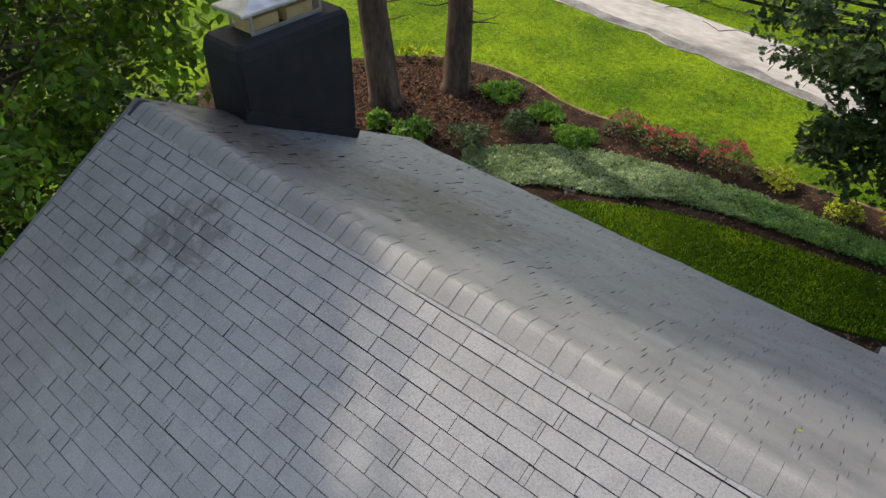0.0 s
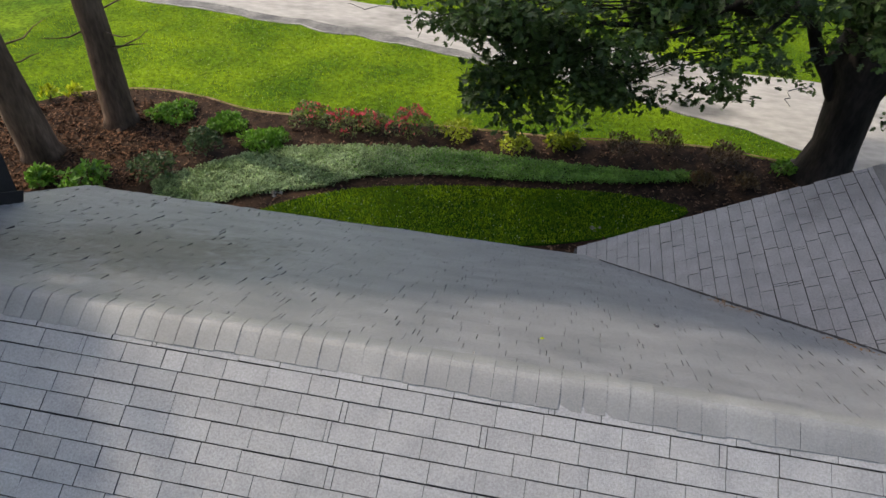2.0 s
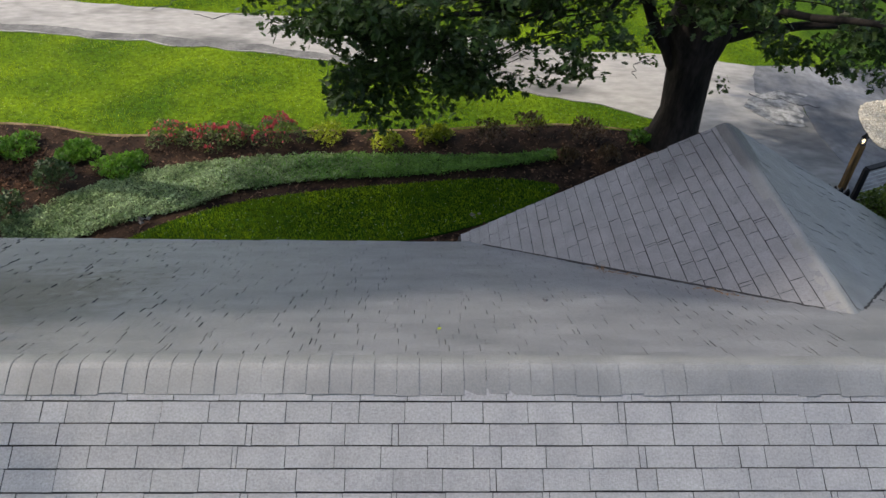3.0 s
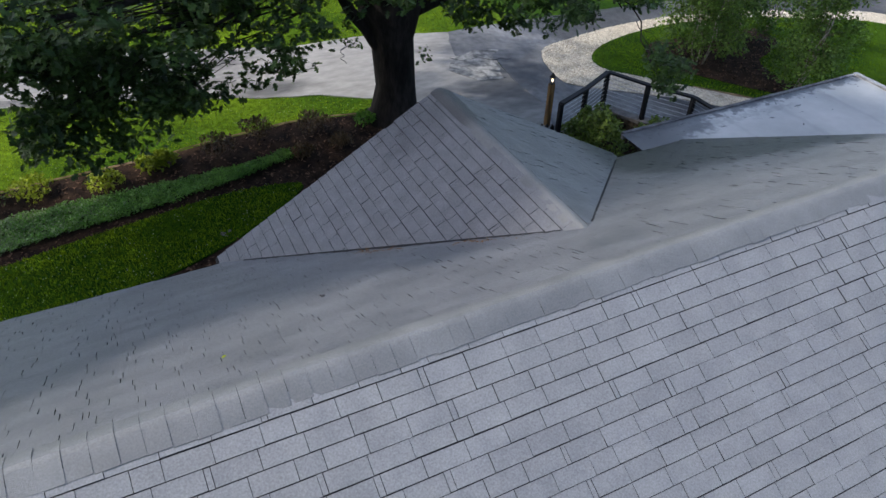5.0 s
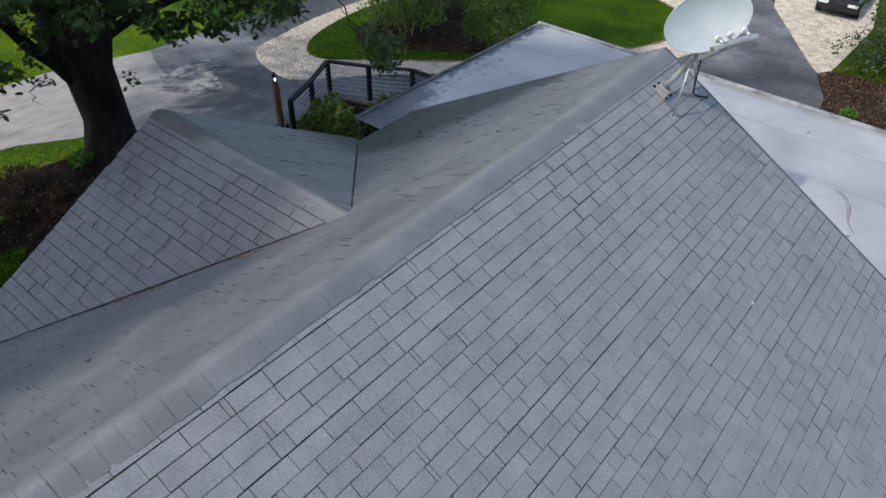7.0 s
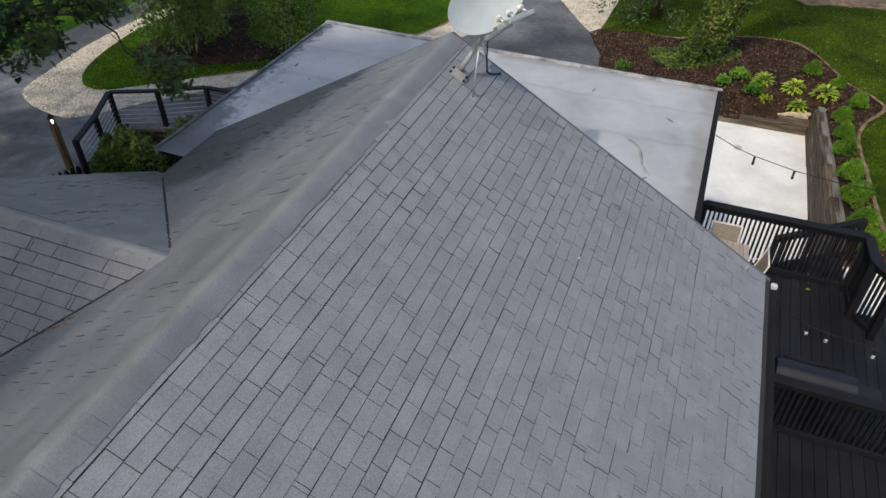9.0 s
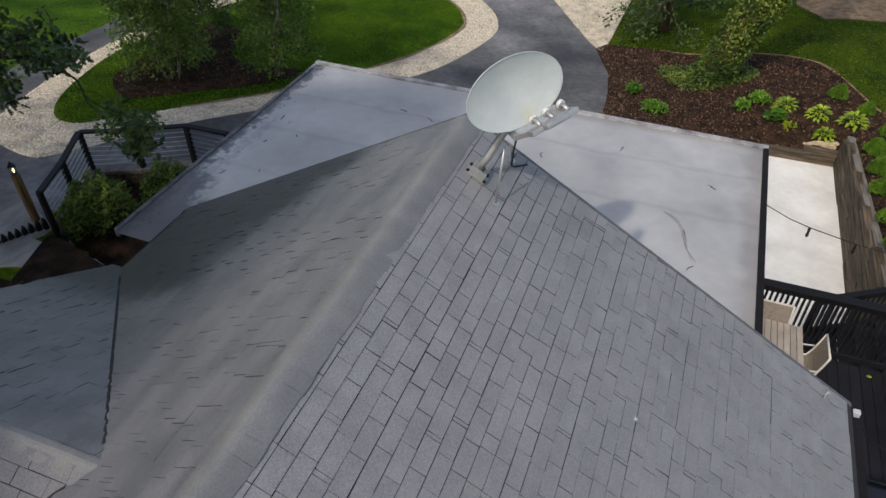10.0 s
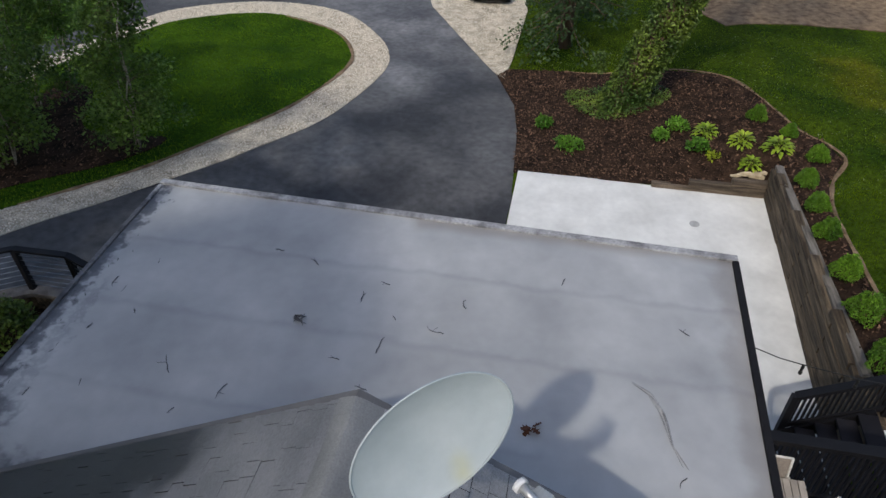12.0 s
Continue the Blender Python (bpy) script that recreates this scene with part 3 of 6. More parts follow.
def strip(name, pts, wide, off, material, label, category):
    """A narrow band of bare earth along an open line."""
    P = [Vector((*p, 0)) for p in pts]
    fine = []
    for i in range(len(P) - 1):
        a, b, c, d = P[max(i - 1, 0)], P[i], P[i + 1], P[min(i + 2, len(P) - 1)]
        for k in range(6):
            t = k / 6
            fine.append(.5 * (2 * b + (c - a) * t + (2 * a - 5 * b + 4 * c - d) * t * t + (3 * b - a - 3 * c + d) * t ** 3))
    V, Fc = [], []
    for i, p in enumerate(fine):
        d = (fine[min(i + 1, len(fine) - 1)] - fine[max(i - 1, 0)]).normalized()
        s = Vector((-d.y, d.x, 0)) * wide * (.7 + .6 * noise.noise(p * 1.7 + Vector((3, 1, 7))))
        for q in (p - s, p, p + s):
            V.append((q.x, q.y, float(height(q.x, q.y)) + off + (.02 if q is p else 0)))
    for i in range(len(fine) - 1):
        for k in range(2):
            Fc.append((i * 3 + k, i * 3 + k + 1, i * 3 + k + 4, i * 3 + k + 3))
    return tagged(solid(name, V, Fc, material), label, category, kind="structure")


strip("bed_edge", [(28.1, 2), (27.8, -.8), (26.2, -2.8), (24.7, -3.5), (22.4, -4.2), (21.5, -4.95), (20.8, -5.15), (19.7, -4.6), (18.1, -4.22), (15.7, -4.12), (13, -4.05), (12.42, -4.18), (12.2, -4.5), (12.17, -5.2), (12.17, -6.0)], .065, .05, M_SOILEDGE,
      "tan bare earth edge between mulch and lawn", "edging")
strip("bed_edge", [(-12.2, 14.12), (-10.7, 14.75), (-9.1, 14.72), (-7.6, 14.34), (-6.2, 14.34), (-2.7, 14.64), (0, 14.74), (1.4, 14.95), (3.6, 15.13), (5.3, 14.85)], .055, .045, M_SOILEDGE,
      "reddish bare earth edge between mulch and lawn", "edging")
strip("island_edge", [(15.3, 13.82), (16.4, 12.97), (17.6, 12.17), (20.0, 11.12), (22.7, 10.12), (25.9, 9.67), (28.2, 9.97), (30.3, 11.45), (31.6, 14.2)], .09, .075, M_SOILEDGE, "tan earth rim of the lawn island", "edging")


r_ = random.Random(55)
for i in range(9):
    x = r_.uniform(-9, 9)
    y = float(np.interp(x, [-9, -3, 4, 9], [21.2, 20.2, 18.3, 16.5])) + r_.uniform(-1.1, 1.1)
    a = r_.choice((-.2, -.2, 1.3)) + r_.uniform(-.3, .3)
    pts = []
    for k in range(12):
        pts.append((x, y))
        b = a + r_.uniform(-.9, .9)
        x, y = x + math.cos(b) * .2, y + math.sin(b) * .2
    strip("drive_crack", pts, .008, .024, M_STAIN, "dark ragged crack in the old driveway", "crack")


# ---- the house ----
RY, RZ, KN, KF = 2.63, 7.01, .596, .556      # ridge line and the fall of the two slopes
X0, X1 = -5.68, 7.0                          # rakes
YN, YF = -1.37, 6.30                         # eaves
ZN, ZF = RZ - KN * (RY - YN), RZ - KF * (YF - RY)
EXPO, TAB = .1183, .254                       # shingle courses and tabs
house = thing("house", "low house with grey shingled gable roof and black trim", "house")


def prism(outline, lo, hi, axis):
    """A slab: an outline in the two other axes, drawn out along one."""
    n = len(outline)
    V = []
    for c in (lo, hi):
        for a, b in outline:
            V.append((c, a, b) if axis == 0 else (a, c, b))
    Fc = [tuple(range(n)), tuple(range(2 * n - 1, n - 1, -1))] + [(i, (i + 1) % n, n + (i + 1) % n, n + i) for i in range(n)]
    bm = bmesh.new()
    vs = [bm.verts.new(v) for v in V]
    for f in Fc:
        bm.faces.new([vs[i] for i in f])
    bmesh.ops.recalc_face_normals(bm, faces=bm.faces[:])
    return bm


def wall_box(name, lo, hi, material=M_SIDING):
    return part(name, box(lo, hi, .01), material, house)


wall_box("wall", (-5.4, -1.0, -.2), (6.75, -.8, 4.75))
wall_box("wall", (-5.4, 5.75, -.2), (6.3, 5.95, 4.9))
part("gable_wall", prism([(-.8, -.2), (5.75, -.2), (5.75, 5.15), (RY, 6.85), (-.8, 4.85)], -5.4, -5.2, 0), M_SIDING, house)
part("gable_wall", prism([(-.8, -.2), (5.75, -.2), (5.75, 5.15), (RY, 6.85), (-.8, 4.85)], 6.55, 6.75, 0), M_SIDING, house)
part("wing_wall", prism([(.65, .5), (5.6, .5), (5.6, 4.9), (3.12, 6.3), (.65, 4.9)], 6.0, 6.2, 1), M_SIDING, house)
near_slope = part("roof_slope", prism([(YN, ZN - .005), (RY, RZ - .005), (RY, RZ - .16), (YN, ZN - .14)], X0, X1, 0), M_UNDER, house, "grey three-tab shingle slope over the deck")
far_slope = part("roof_slope", prism([(YF, ZF - .005), (RY, RZ - .005), (RY, RZ - .16), (YF, ZF - .14)], X0, X1, 0), M_UNDER, house, "paler weathered shingle slope over the front garden")
WX, WZ, WH, WD, WY = 3.12, 6.51, 2.75, 1.545, 6.40   # wing ridge, half width, drop, front rake
wing_west = part("roof_slope", prism([(WX, WZ - .005), (WX - WH, WZ - WD - .005), (WX - WH, WZ - WD - .13), (WX, WZ - .13)], 3.6, WY, 1), M_UNDER, house, "small cross gable slope of grey shingles")
wing_east = part("roof_slope", prism([(WX, WZ - .005), (WX + WH, WZ - WD - .005), (WX + WH, WZ - WD - .13), (WX, WZ - .13)], 3.6, WY, 1), M_UNDER, house, "small cross gable slope of grey shingles")
for y, z, s in ((YN, ZN, -1), (YF, ZF, 1)):
    part("fascia", box((X0, y - .012 + s * .012, z - .19), (X1, y + .012 + s * .012, z - .02), .004), M_FASCIA, house)
for x, s in ((X0, -1), (X1, 1)):
    for y, z, k in ((YN, ZN, 1), (YF, ZF, -1)):
        part("rake_board", bar((x + s * .014, y, z - .09), (x + s * .014, RY, RZ - .09), .024, .15, .004), M_FASCIA, house)
        part("drip_edge", bar((x + s * .02, y, z + .002), (x + s * .02, RY, RZ + .002), .05, .012, .003), M_CAPMETAL, house)


WEXPO = .1183
JOINTS = (.0014, .0015, .0016, .0017, .0019, .0024)
WINGGAPS = (.0014, .0016, .0018, .0022)
WORN = (.0006, .0010, .0013, .0015, .0017, .002, .0023)


def unit(v):
    return Vector(v).normalized()


def course_tabs(first, count, lo_hi, seed, gaps, expo=EXPO, tab=TAB):
    """Every tab of a slope, laid in strips of three: place of its lower corner and its width. lo_hi(s) gives the reach of a course."""
    r = random.Random(seed)
    out = []
    start = 0.0
    for k in range(count):
        s = first + expo * k
        a, b = lo_hi(s)
        start = (start + tab * (.5 + r.gauss(0, .07))) % (3 * tab)
        if b - a < .05:
            continue
        u = math.floor(a / (3 * tab)) * 3 * tab - start
        sag = r.uniform(-1, 1)
        while u < b:
            strip_w = [tab * r.gauss(1, .03) for _ in range(3)]
            end = r.random()
            if end < .30:
                strip_w.append(r.uniform(.026, .042))
            elif end < .48:
                strip_w.append(r.uniform(.10, .19))
            elif end < .60:
                strip_w[-1] *= r.uniform(.45, .8)
            for i, w in enumerate(strip_w):
                lo, hi = max(u, a), min(u + w, b)
                if hi - lo > .02:
                    gap = r.choice(gaps) * (1.0 if i < 2 else 1.25)
                    slip = .0012 * sag + .0016 * math.sin(u * .7 + k * .35) + r.uniform(-.0014, .0014)
                    out.append((k, s + slip, lo, max(.02, hi - lo - gap), (abs(r.gauss(0, .0022)), abs(r.gauss(0, .0022))), r.random()))
                u += w
    return out


def tab_corners(w, lift=(0.0, 0.0), expo=EXPO):
    """A tab in its own axes: along, up the slope, out of it."""
    d = expo - .0050
    e = .0008
    return [(0, 0, -.006), (w, 0, -.006), (w, d, -.006), (0, d, -.006),
            (e, e * .5 + .0012, .0110 + lift[0]), (w - e, e * .5, .0110 + lift[1]), (w - e, d, .0072), (e, d, .0072)]


def shingle(name, top, along, up, tabs, pick, limit, roof, mat_piece, mat_field, curl=1.0, expo=EXPO):
    """Lays the tabs: those picked as single pieces, the rest as one field."""
    along, up, top = unit(along), unit(up), Vector(top)
    out = along.cross(up)
    rot = Matrix((along, up, out)).transposed()
    meshes, V, Fc, used = {}, [], [], 0
    for k, s, lo, w, lift, rnd in tabs:
        p = top + along * lo - up * s
        worn = curl * (1 + .9 * min(1, max(0, (-2 - p.x) / 2)))
        bow = .006 * noise.noise(p * .9) + .0035 * noise.noise(p * 3.1)
        p = p + out * bow
        if used < limit and pick(p):
            key = (round(w, 3), int(rnd * 3))
            if key not in meshes:
                meshes[key] = mesh_of(name, tab_corners(w, ((0, .003), (.004, 0), (.001, .001))[key[1]], expo), BOXF, mat_piece, edge=M_SHEDGE)
            ob = new(name, meshes[key])
            ob.parent = roof
            m = (rot @ Matrix.Rotation((rnd - .5) * .010, 3, "Z")).to_4x4()
            m.translation = p
            ob.matrix_basis = m
            used += 1
        else:
            n = len(V)
            turn = rot @ Matrix.Rotation((rnd - .5) * .010, 3, "Z")
            V.extend(p + turn @ Vector(c) for c in tab_corners(w, (lift[0] * worn, lift[1] * worn), expo))
            Fc.extend(tuple(i + n for i in q) for q in BOXF)
    fld = solid(name + "_field", V, Fc, mat_field, roof, edge=M_SHEDGE)
    fld["kind"] = "stuff"
    return used


near_up, far_up = (0, RY - YN, RZ - ZN), (0, RY - YF, RZ - ZF)


def lay_roofs():
    n_near = int((math.hypot(RY - YN, RZ - ZN) - .208) / EXPO) + 1
    tabs = course_tabs(.208, n_near, lambda s: (X0, X1), 3, JOINTS)
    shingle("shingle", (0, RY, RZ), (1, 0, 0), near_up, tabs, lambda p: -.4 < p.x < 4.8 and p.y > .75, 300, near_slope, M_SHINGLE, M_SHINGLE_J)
    n_far = int((math.hypot(RY - YF, RZ - ZF) - .19) / EXPO) + 1

    def far_reach(s):
        return (-X1, -X0)

    tabs = course_tabs(.19, n_far, far_reach, 5, WORN)

    def seen(k, s, lo):
        y = RY + s * unit(far_up).y * -1
        z = RZ - s * unit(far_up).z
        roof_z = WZ - abs(-lo - .13 - WX) * WD / WH
        return roof_z < z + .2

    tabs = [t for t in tabs if seen(t[0], t[1], t[2])]
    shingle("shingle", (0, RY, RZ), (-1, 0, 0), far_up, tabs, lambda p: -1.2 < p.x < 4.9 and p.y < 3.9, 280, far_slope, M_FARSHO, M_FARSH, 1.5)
    slant = math.hypot(WH, WD)
    n_w = int((slant - .15) / WEXPO) + 1

    def meet(s):
        z = WZ - s * WD / slant
        return RY + (RZ - z) / KF - .12

    tabs = course_tabs(.16, n_w, lambda s: (-WY, -meet(s)), 7, WINGGAPS, WEXPO)
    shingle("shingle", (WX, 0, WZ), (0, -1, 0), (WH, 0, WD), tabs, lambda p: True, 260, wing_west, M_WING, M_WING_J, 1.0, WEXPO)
    tabs = course_tabs(.16, n_w, lambda s: (meet(s), WY), 9, WINGGAPS, WEXPO)
    shingle("shingle", (WX, 0, WZ), (0, 1, 0), (-WH, 0, WD), tabs, lambda p: True, 220, wing_east, M_FARSHO, M_FARSH, 1.0, WEXPO)


def valley_shade():
    """Dark strips that paint in the shade line where the wing meets the far slope."""
    for side in (-1, 1):
        reach = WH * (.905 if side < 0 else .9)
        z1 = WZ - reach * WD / WH
        lo = Vector((WX + side * reach, RY + (RZ - z1) / KF, z1 + .016))
        hi = Vector((WX + side * .16, RY + (RZ - WZ + .16 * WD / WH) / KF, WZ - .16 * WD / WH + .016))
        part("valley", bar(lo, hi, .026, .008, .002), M_SHEDGE, house, "dark strip painting the shade line between roof slopes")


valley_shade()


def cap_profile(width, fall_a, fall_b, n=10):
    """Cross-section of a bent cap with a rounded crown: offset across the ridge and height."""
    out = []
    for i in range(n + 1):
        t = i / n * 2 - 1
        y = t * width if t < 0 else t * width * .68
        out.append((y, -math.sqrt(y * y + .035 ** 2) * (fall_a if t < 0 else fall_b) + .022))
    return out


def cap_mesh(name, width, length, fall_a, fall_b, material, rise=.0022, drop=0.0):
    """One ridge cap along x, one end a little raised."""
    prof = cap_profile(width, fall_a, fall_b)
    m = len(prof)
    V = []
    for e, lift in ((0, -.001), (length, rise)):
        for thick in (0, -.004):
            V += [(e, y, z + lift + thick - drop) for y, z in prof]
    Fc = []
    for i in range(m - 1):
        Fc += [(i, i + 1, 2 * m + i + 1, 2 * m + i), (m + i, 3 * m + i, 3 * m + i + 1, m + i + 1), (i, m + i, m + i + 1, i + 1), (2 * m + i, 2 * m + i + 1, 3 * m + i + 1, 3 * m + i)]
    Fc += [(0, 2 * m, 3 * m, m), (m - 1, m + m - 1, 4 * m - 1, 3 * m - 1)]
    return mesh_of(name, V, Fc, material, False)


def lay_caps():
    step = .126
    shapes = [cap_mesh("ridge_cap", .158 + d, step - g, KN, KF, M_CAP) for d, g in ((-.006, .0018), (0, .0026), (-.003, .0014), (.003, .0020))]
    ridge = new("ridge", cap_mesh("ridge", .148, X1 - X0 - .04, KN, KF, M_SHEDGE, -.001, .006))
    ridge.parent = house
    ridge.matrix_basis = pose(X0 + .02, RY, RZ)
    ridge["label"] = "row of pale rounded ridge cap shingles"
    r = random.Random(11)
    for k in range(int((X1 - X0 - .02) / step)):
        ob = new("ridge_cap", shapes[r.randrange(4)])
        ob.parent = ridge
        ob.matrix_parent_inverse = ridge.matrix_basis.inverted()
        ob.matrix_basis = pose(X1 - .13 - step * k, RY + r.uniform(-.004, .004), RZ + .002 * math.sin(k * .31), r.uniform(-.6, .6), r.uniform(-.4, .4), r.uniform(-.5, .5))
    wing = new("ridge", cap_mesh("ridge", .145, WY - 3.5, WD / WH, WD / WH, M_SHEDGE, -.001, .012))
    wing.parent = house
    wing.matrix_basis = pose(WX, 3.46, WZ, 0, 0, 90)
    wing["label"] = "short ridge of smooth grey cap shingles"
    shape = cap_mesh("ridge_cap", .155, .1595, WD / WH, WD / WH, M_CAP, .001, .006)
    k = 0
    while 3.36 + .16 * k < WY - .15:
        ob = new("ridge_cap", shape)
        ob.parent = wing
        ob.matrix_parent_inverse = wing.matrix_basis.inverted()
        ob.matrix_basis = pose(WX + r.uniform(-.003, .003), 3.36 + .16 * k, WZ + .001, 0, 0, 90 + r.uniform(-.8, .8))
        k += 1


# chimney on the west end
chimney = thing("chimney", "black painted square chimney with a steel cap, on the roof", "chimney")


def chimney_stack():
    bm = bmesh.new()
    ring = []
    for z, g in ((5.0, .015), (6.2, .0), (7.16, .0), (7.27, .02), (7.30, .05)):
        ring.append([bm.verts.new(p) for p in ((-5.31 - g, 3.49 + g, z), (-5.31 - g, 4.93 - g, z), (-5.92 + g, 4.93 - g, z), (-5.92 + g, 3.49 + g, z))])
    for a, b in zip(ring, ring[1:]):
        for i in range(4):
            bm.faces.new((a[i], a[(i + 1) % 4], b[(i + 1) % 4], b[i]))
    bm.faces.new(ring[-1])
    bm.faces.new(ring[0][::-1])
    bmesh.ops.recalc_face_normals(bm, faces=bm.faces[:])
    vert = [e for e in bm.edges if abs(e.verts[0].co.z - e.verts[1].co.z) > .01]
    bmesh.ops.bevel(bm, geom=vert, offset=.035, segments=3, affect="EDGES")
    part("shaft", bm, M_CHIM, chimney, smooth=False)
    part("flashing", bar((-5.285, 3.44, RZ - KF * (3.44 - RY) + .07), (-5.285, 4.90, RZ - KF * (4.90 - RY) + .07), .02, .15, .004), M_CHIM, chimney, "black step flashing at the roof")
    for x in (-5.47, -5.80):
        for y in (3.80, 4.66):
            part("cap_leg", bar((x, y, 7.29), (x, y, 7.52), .025, .025, .003), M_STEEL, chimney)
    for y in (3.98, 4.42):
        part("flue", box((-5.78, y - .17, 7.28), (-5.50, y + .17, 7.44), .012), M_FLUE, chimney, "yellowed clay flue tile")
    for x in (-5.46, -5.81):
        part("mesh_screen", box((x - .004, 3.80, 7.30), (x + .004, 4.66, 7.34), .001), M_STEEL, chimney)
    bm = bmesh.new()
    g = [(-5.40, 3.66), (-5.40, 4.80), (-5.87, 4.80), (-5.87, 3.66)]
    low = [bm.verts.new((a, b, 7.51)) for a, b in g]
    mid = [bm.verts.new((a, b, 7.545)) for a, b in g]
    top = [bm.verts.new((-5.60 + s * .03, b, 7.63)) for s, b in ((1, 3.9), (1, 4.56), (-1, 4.56), (-1, 3.9))]
    for a, b in ((low, mid), (mid, top)):
        for i in range(4):
            bm.faces.new((a[i], a[(i + 1) % 4], b[(i + 1) % 4], b[i]))
    bm.faces.new(top)
    bm.faces.new(low[::-1])
    bmesh.ops.recalc_face_normals(bm, faces=bm.faces[:])
    bmesh.ops.bevel(bm, geom=bm.edges[:], offset=.006, segments=2, affect="EDGES")
    part("cap", bm, M_STEEL, chimney, "bright folded steel rain cap")


chimney_stack()

# flat roofed garage end
garage = thing("garage", "flat roofed garage wing with a silver coated roof", "garage")
FZ = 4.88
part("wall", box((10.95, -.05, -.2), (11.15, 6.55, FZ - .2), .01), M_SIDING, garage)
part("wall", box((6.9, -.05, -.2), (10.95, .15, FZ - .2), .01), M_SIDING, garage)
part("wall", box((6.5, 6.35, -.2), (10.95, 6.55, FZ - .2), .01), M_SIDING, garage)


def east_edge(y):
    return 11.36 + .0296 * (y + .47)


def flat_sheet():
    nx_, ny_ = 60, 80
    xs, ys = np.linspace(0, 1, nx_), np.linspace(-.42, 6.9, ny_)
    V, Fc = [], []
    for y in ys:
        for q in xs:
            x = 6.42 + q * (east_edge(y) - .04 - 6.42)
            z = .010 * noise.noise((x * .8, y * .8, 3)) + .004 * noise.noise((x * 3, y * 3, 1))
            for sx in (9.3, 10.38, 8.25):
                z += .007 * math.exp(-((x - sx - .03 * math.sin(y * 1.3)) / .05) ** 2)
            V.append((x, y, FZ + z - .004))
    for j in range(ny_ - 1):
        for i in range(nx_ - 1):
            a = j * nx_ + i
            Fc.append((a, a + 1, a + nx_ + 1, a + nx_))
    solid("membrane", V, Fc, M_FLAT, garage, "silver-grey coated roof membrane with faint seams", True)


flat_sheet()
part("roof_slab", box((6.6, -.42, FZ - .2), (11.28, 6.92, FZ - .03), .01), M_FASCIA, garage)
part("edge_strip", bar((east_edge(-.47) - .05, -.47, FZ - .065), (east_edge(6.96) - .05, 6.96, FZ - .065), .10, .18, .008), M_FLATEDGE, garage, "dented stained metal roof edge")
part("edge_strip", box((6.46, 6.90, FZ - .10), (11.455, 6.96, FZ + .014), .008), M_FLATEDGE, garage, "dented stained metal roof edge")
part("edge_strip", box((6.9, -.475, FZ - .18), (11.25, -.40, FZ + .030), .010), M_FASCIA, garage, "black metal roof edge")


def blot(x, y, size, seed):
    """A ragged flake of worn dark coating."""
    r = random.Random(seed)
    n = 14
    V = [(0, 0, .003)]
    squash, turn = r.uniform(.12, .4), r.gauss(0, .5)
    for i in range(n):
        a = 2 * math.pi * i / n
        q = size * r.uniform(.35, 1.1)
        px, py = q * math.cos(a) * 1.5, q * math.sin(a) * squash
        V.append((px * math.cos(turn) - py * math.sin(turn), px * math.sin(turn) + py * math.cos(turn), .001))
    fl = [(0, i + 1, (i + 1) % n + 1) for i in range(n)]
    return [(x + a, y + b, FZ + .012 + c) for a, b, c in V], fl


flakes = []
r_ = random.Random(21)
for i in range(60):
    x = r_.uniform(6.6, 11.3)
    flakes.append(blot(x, 6.84 - abs(r_.gauss(0, .16)), r_.uniform(.008, .03), i))
for i, (x, y) in enumerate([(10.0, 6.15), (9.5, 6.3), (8.9, 6.35), (8.2, 6.0), (9.2, 6.0), (8.0, 6.45)]):
    flakes.append(blot(x, y, .045, 200 + i))
fk = solid("worn_flakes", *joined(*flakes), M_STAIN, garage, "dark worn flakes along the roof edge")
fk["kind"] = "stuff"


# ---- satellite dish on the ridge end ----
dish = thing("satellite_dish", "pale grey oval satellite dish on a bent mast, on the roof", "satellite dish")
DN = Vector((-.790, -.477, .385)).normalized()
DU = Vector((0, 0, 1)).cross(DN).normalized()
DU = Matrix.Rotation(.424, 3, DN) @ DU
DV = DN.cross(DU)
DC = Vector((6.347, 2.037, 7.652))
DA, DB = .396, .262


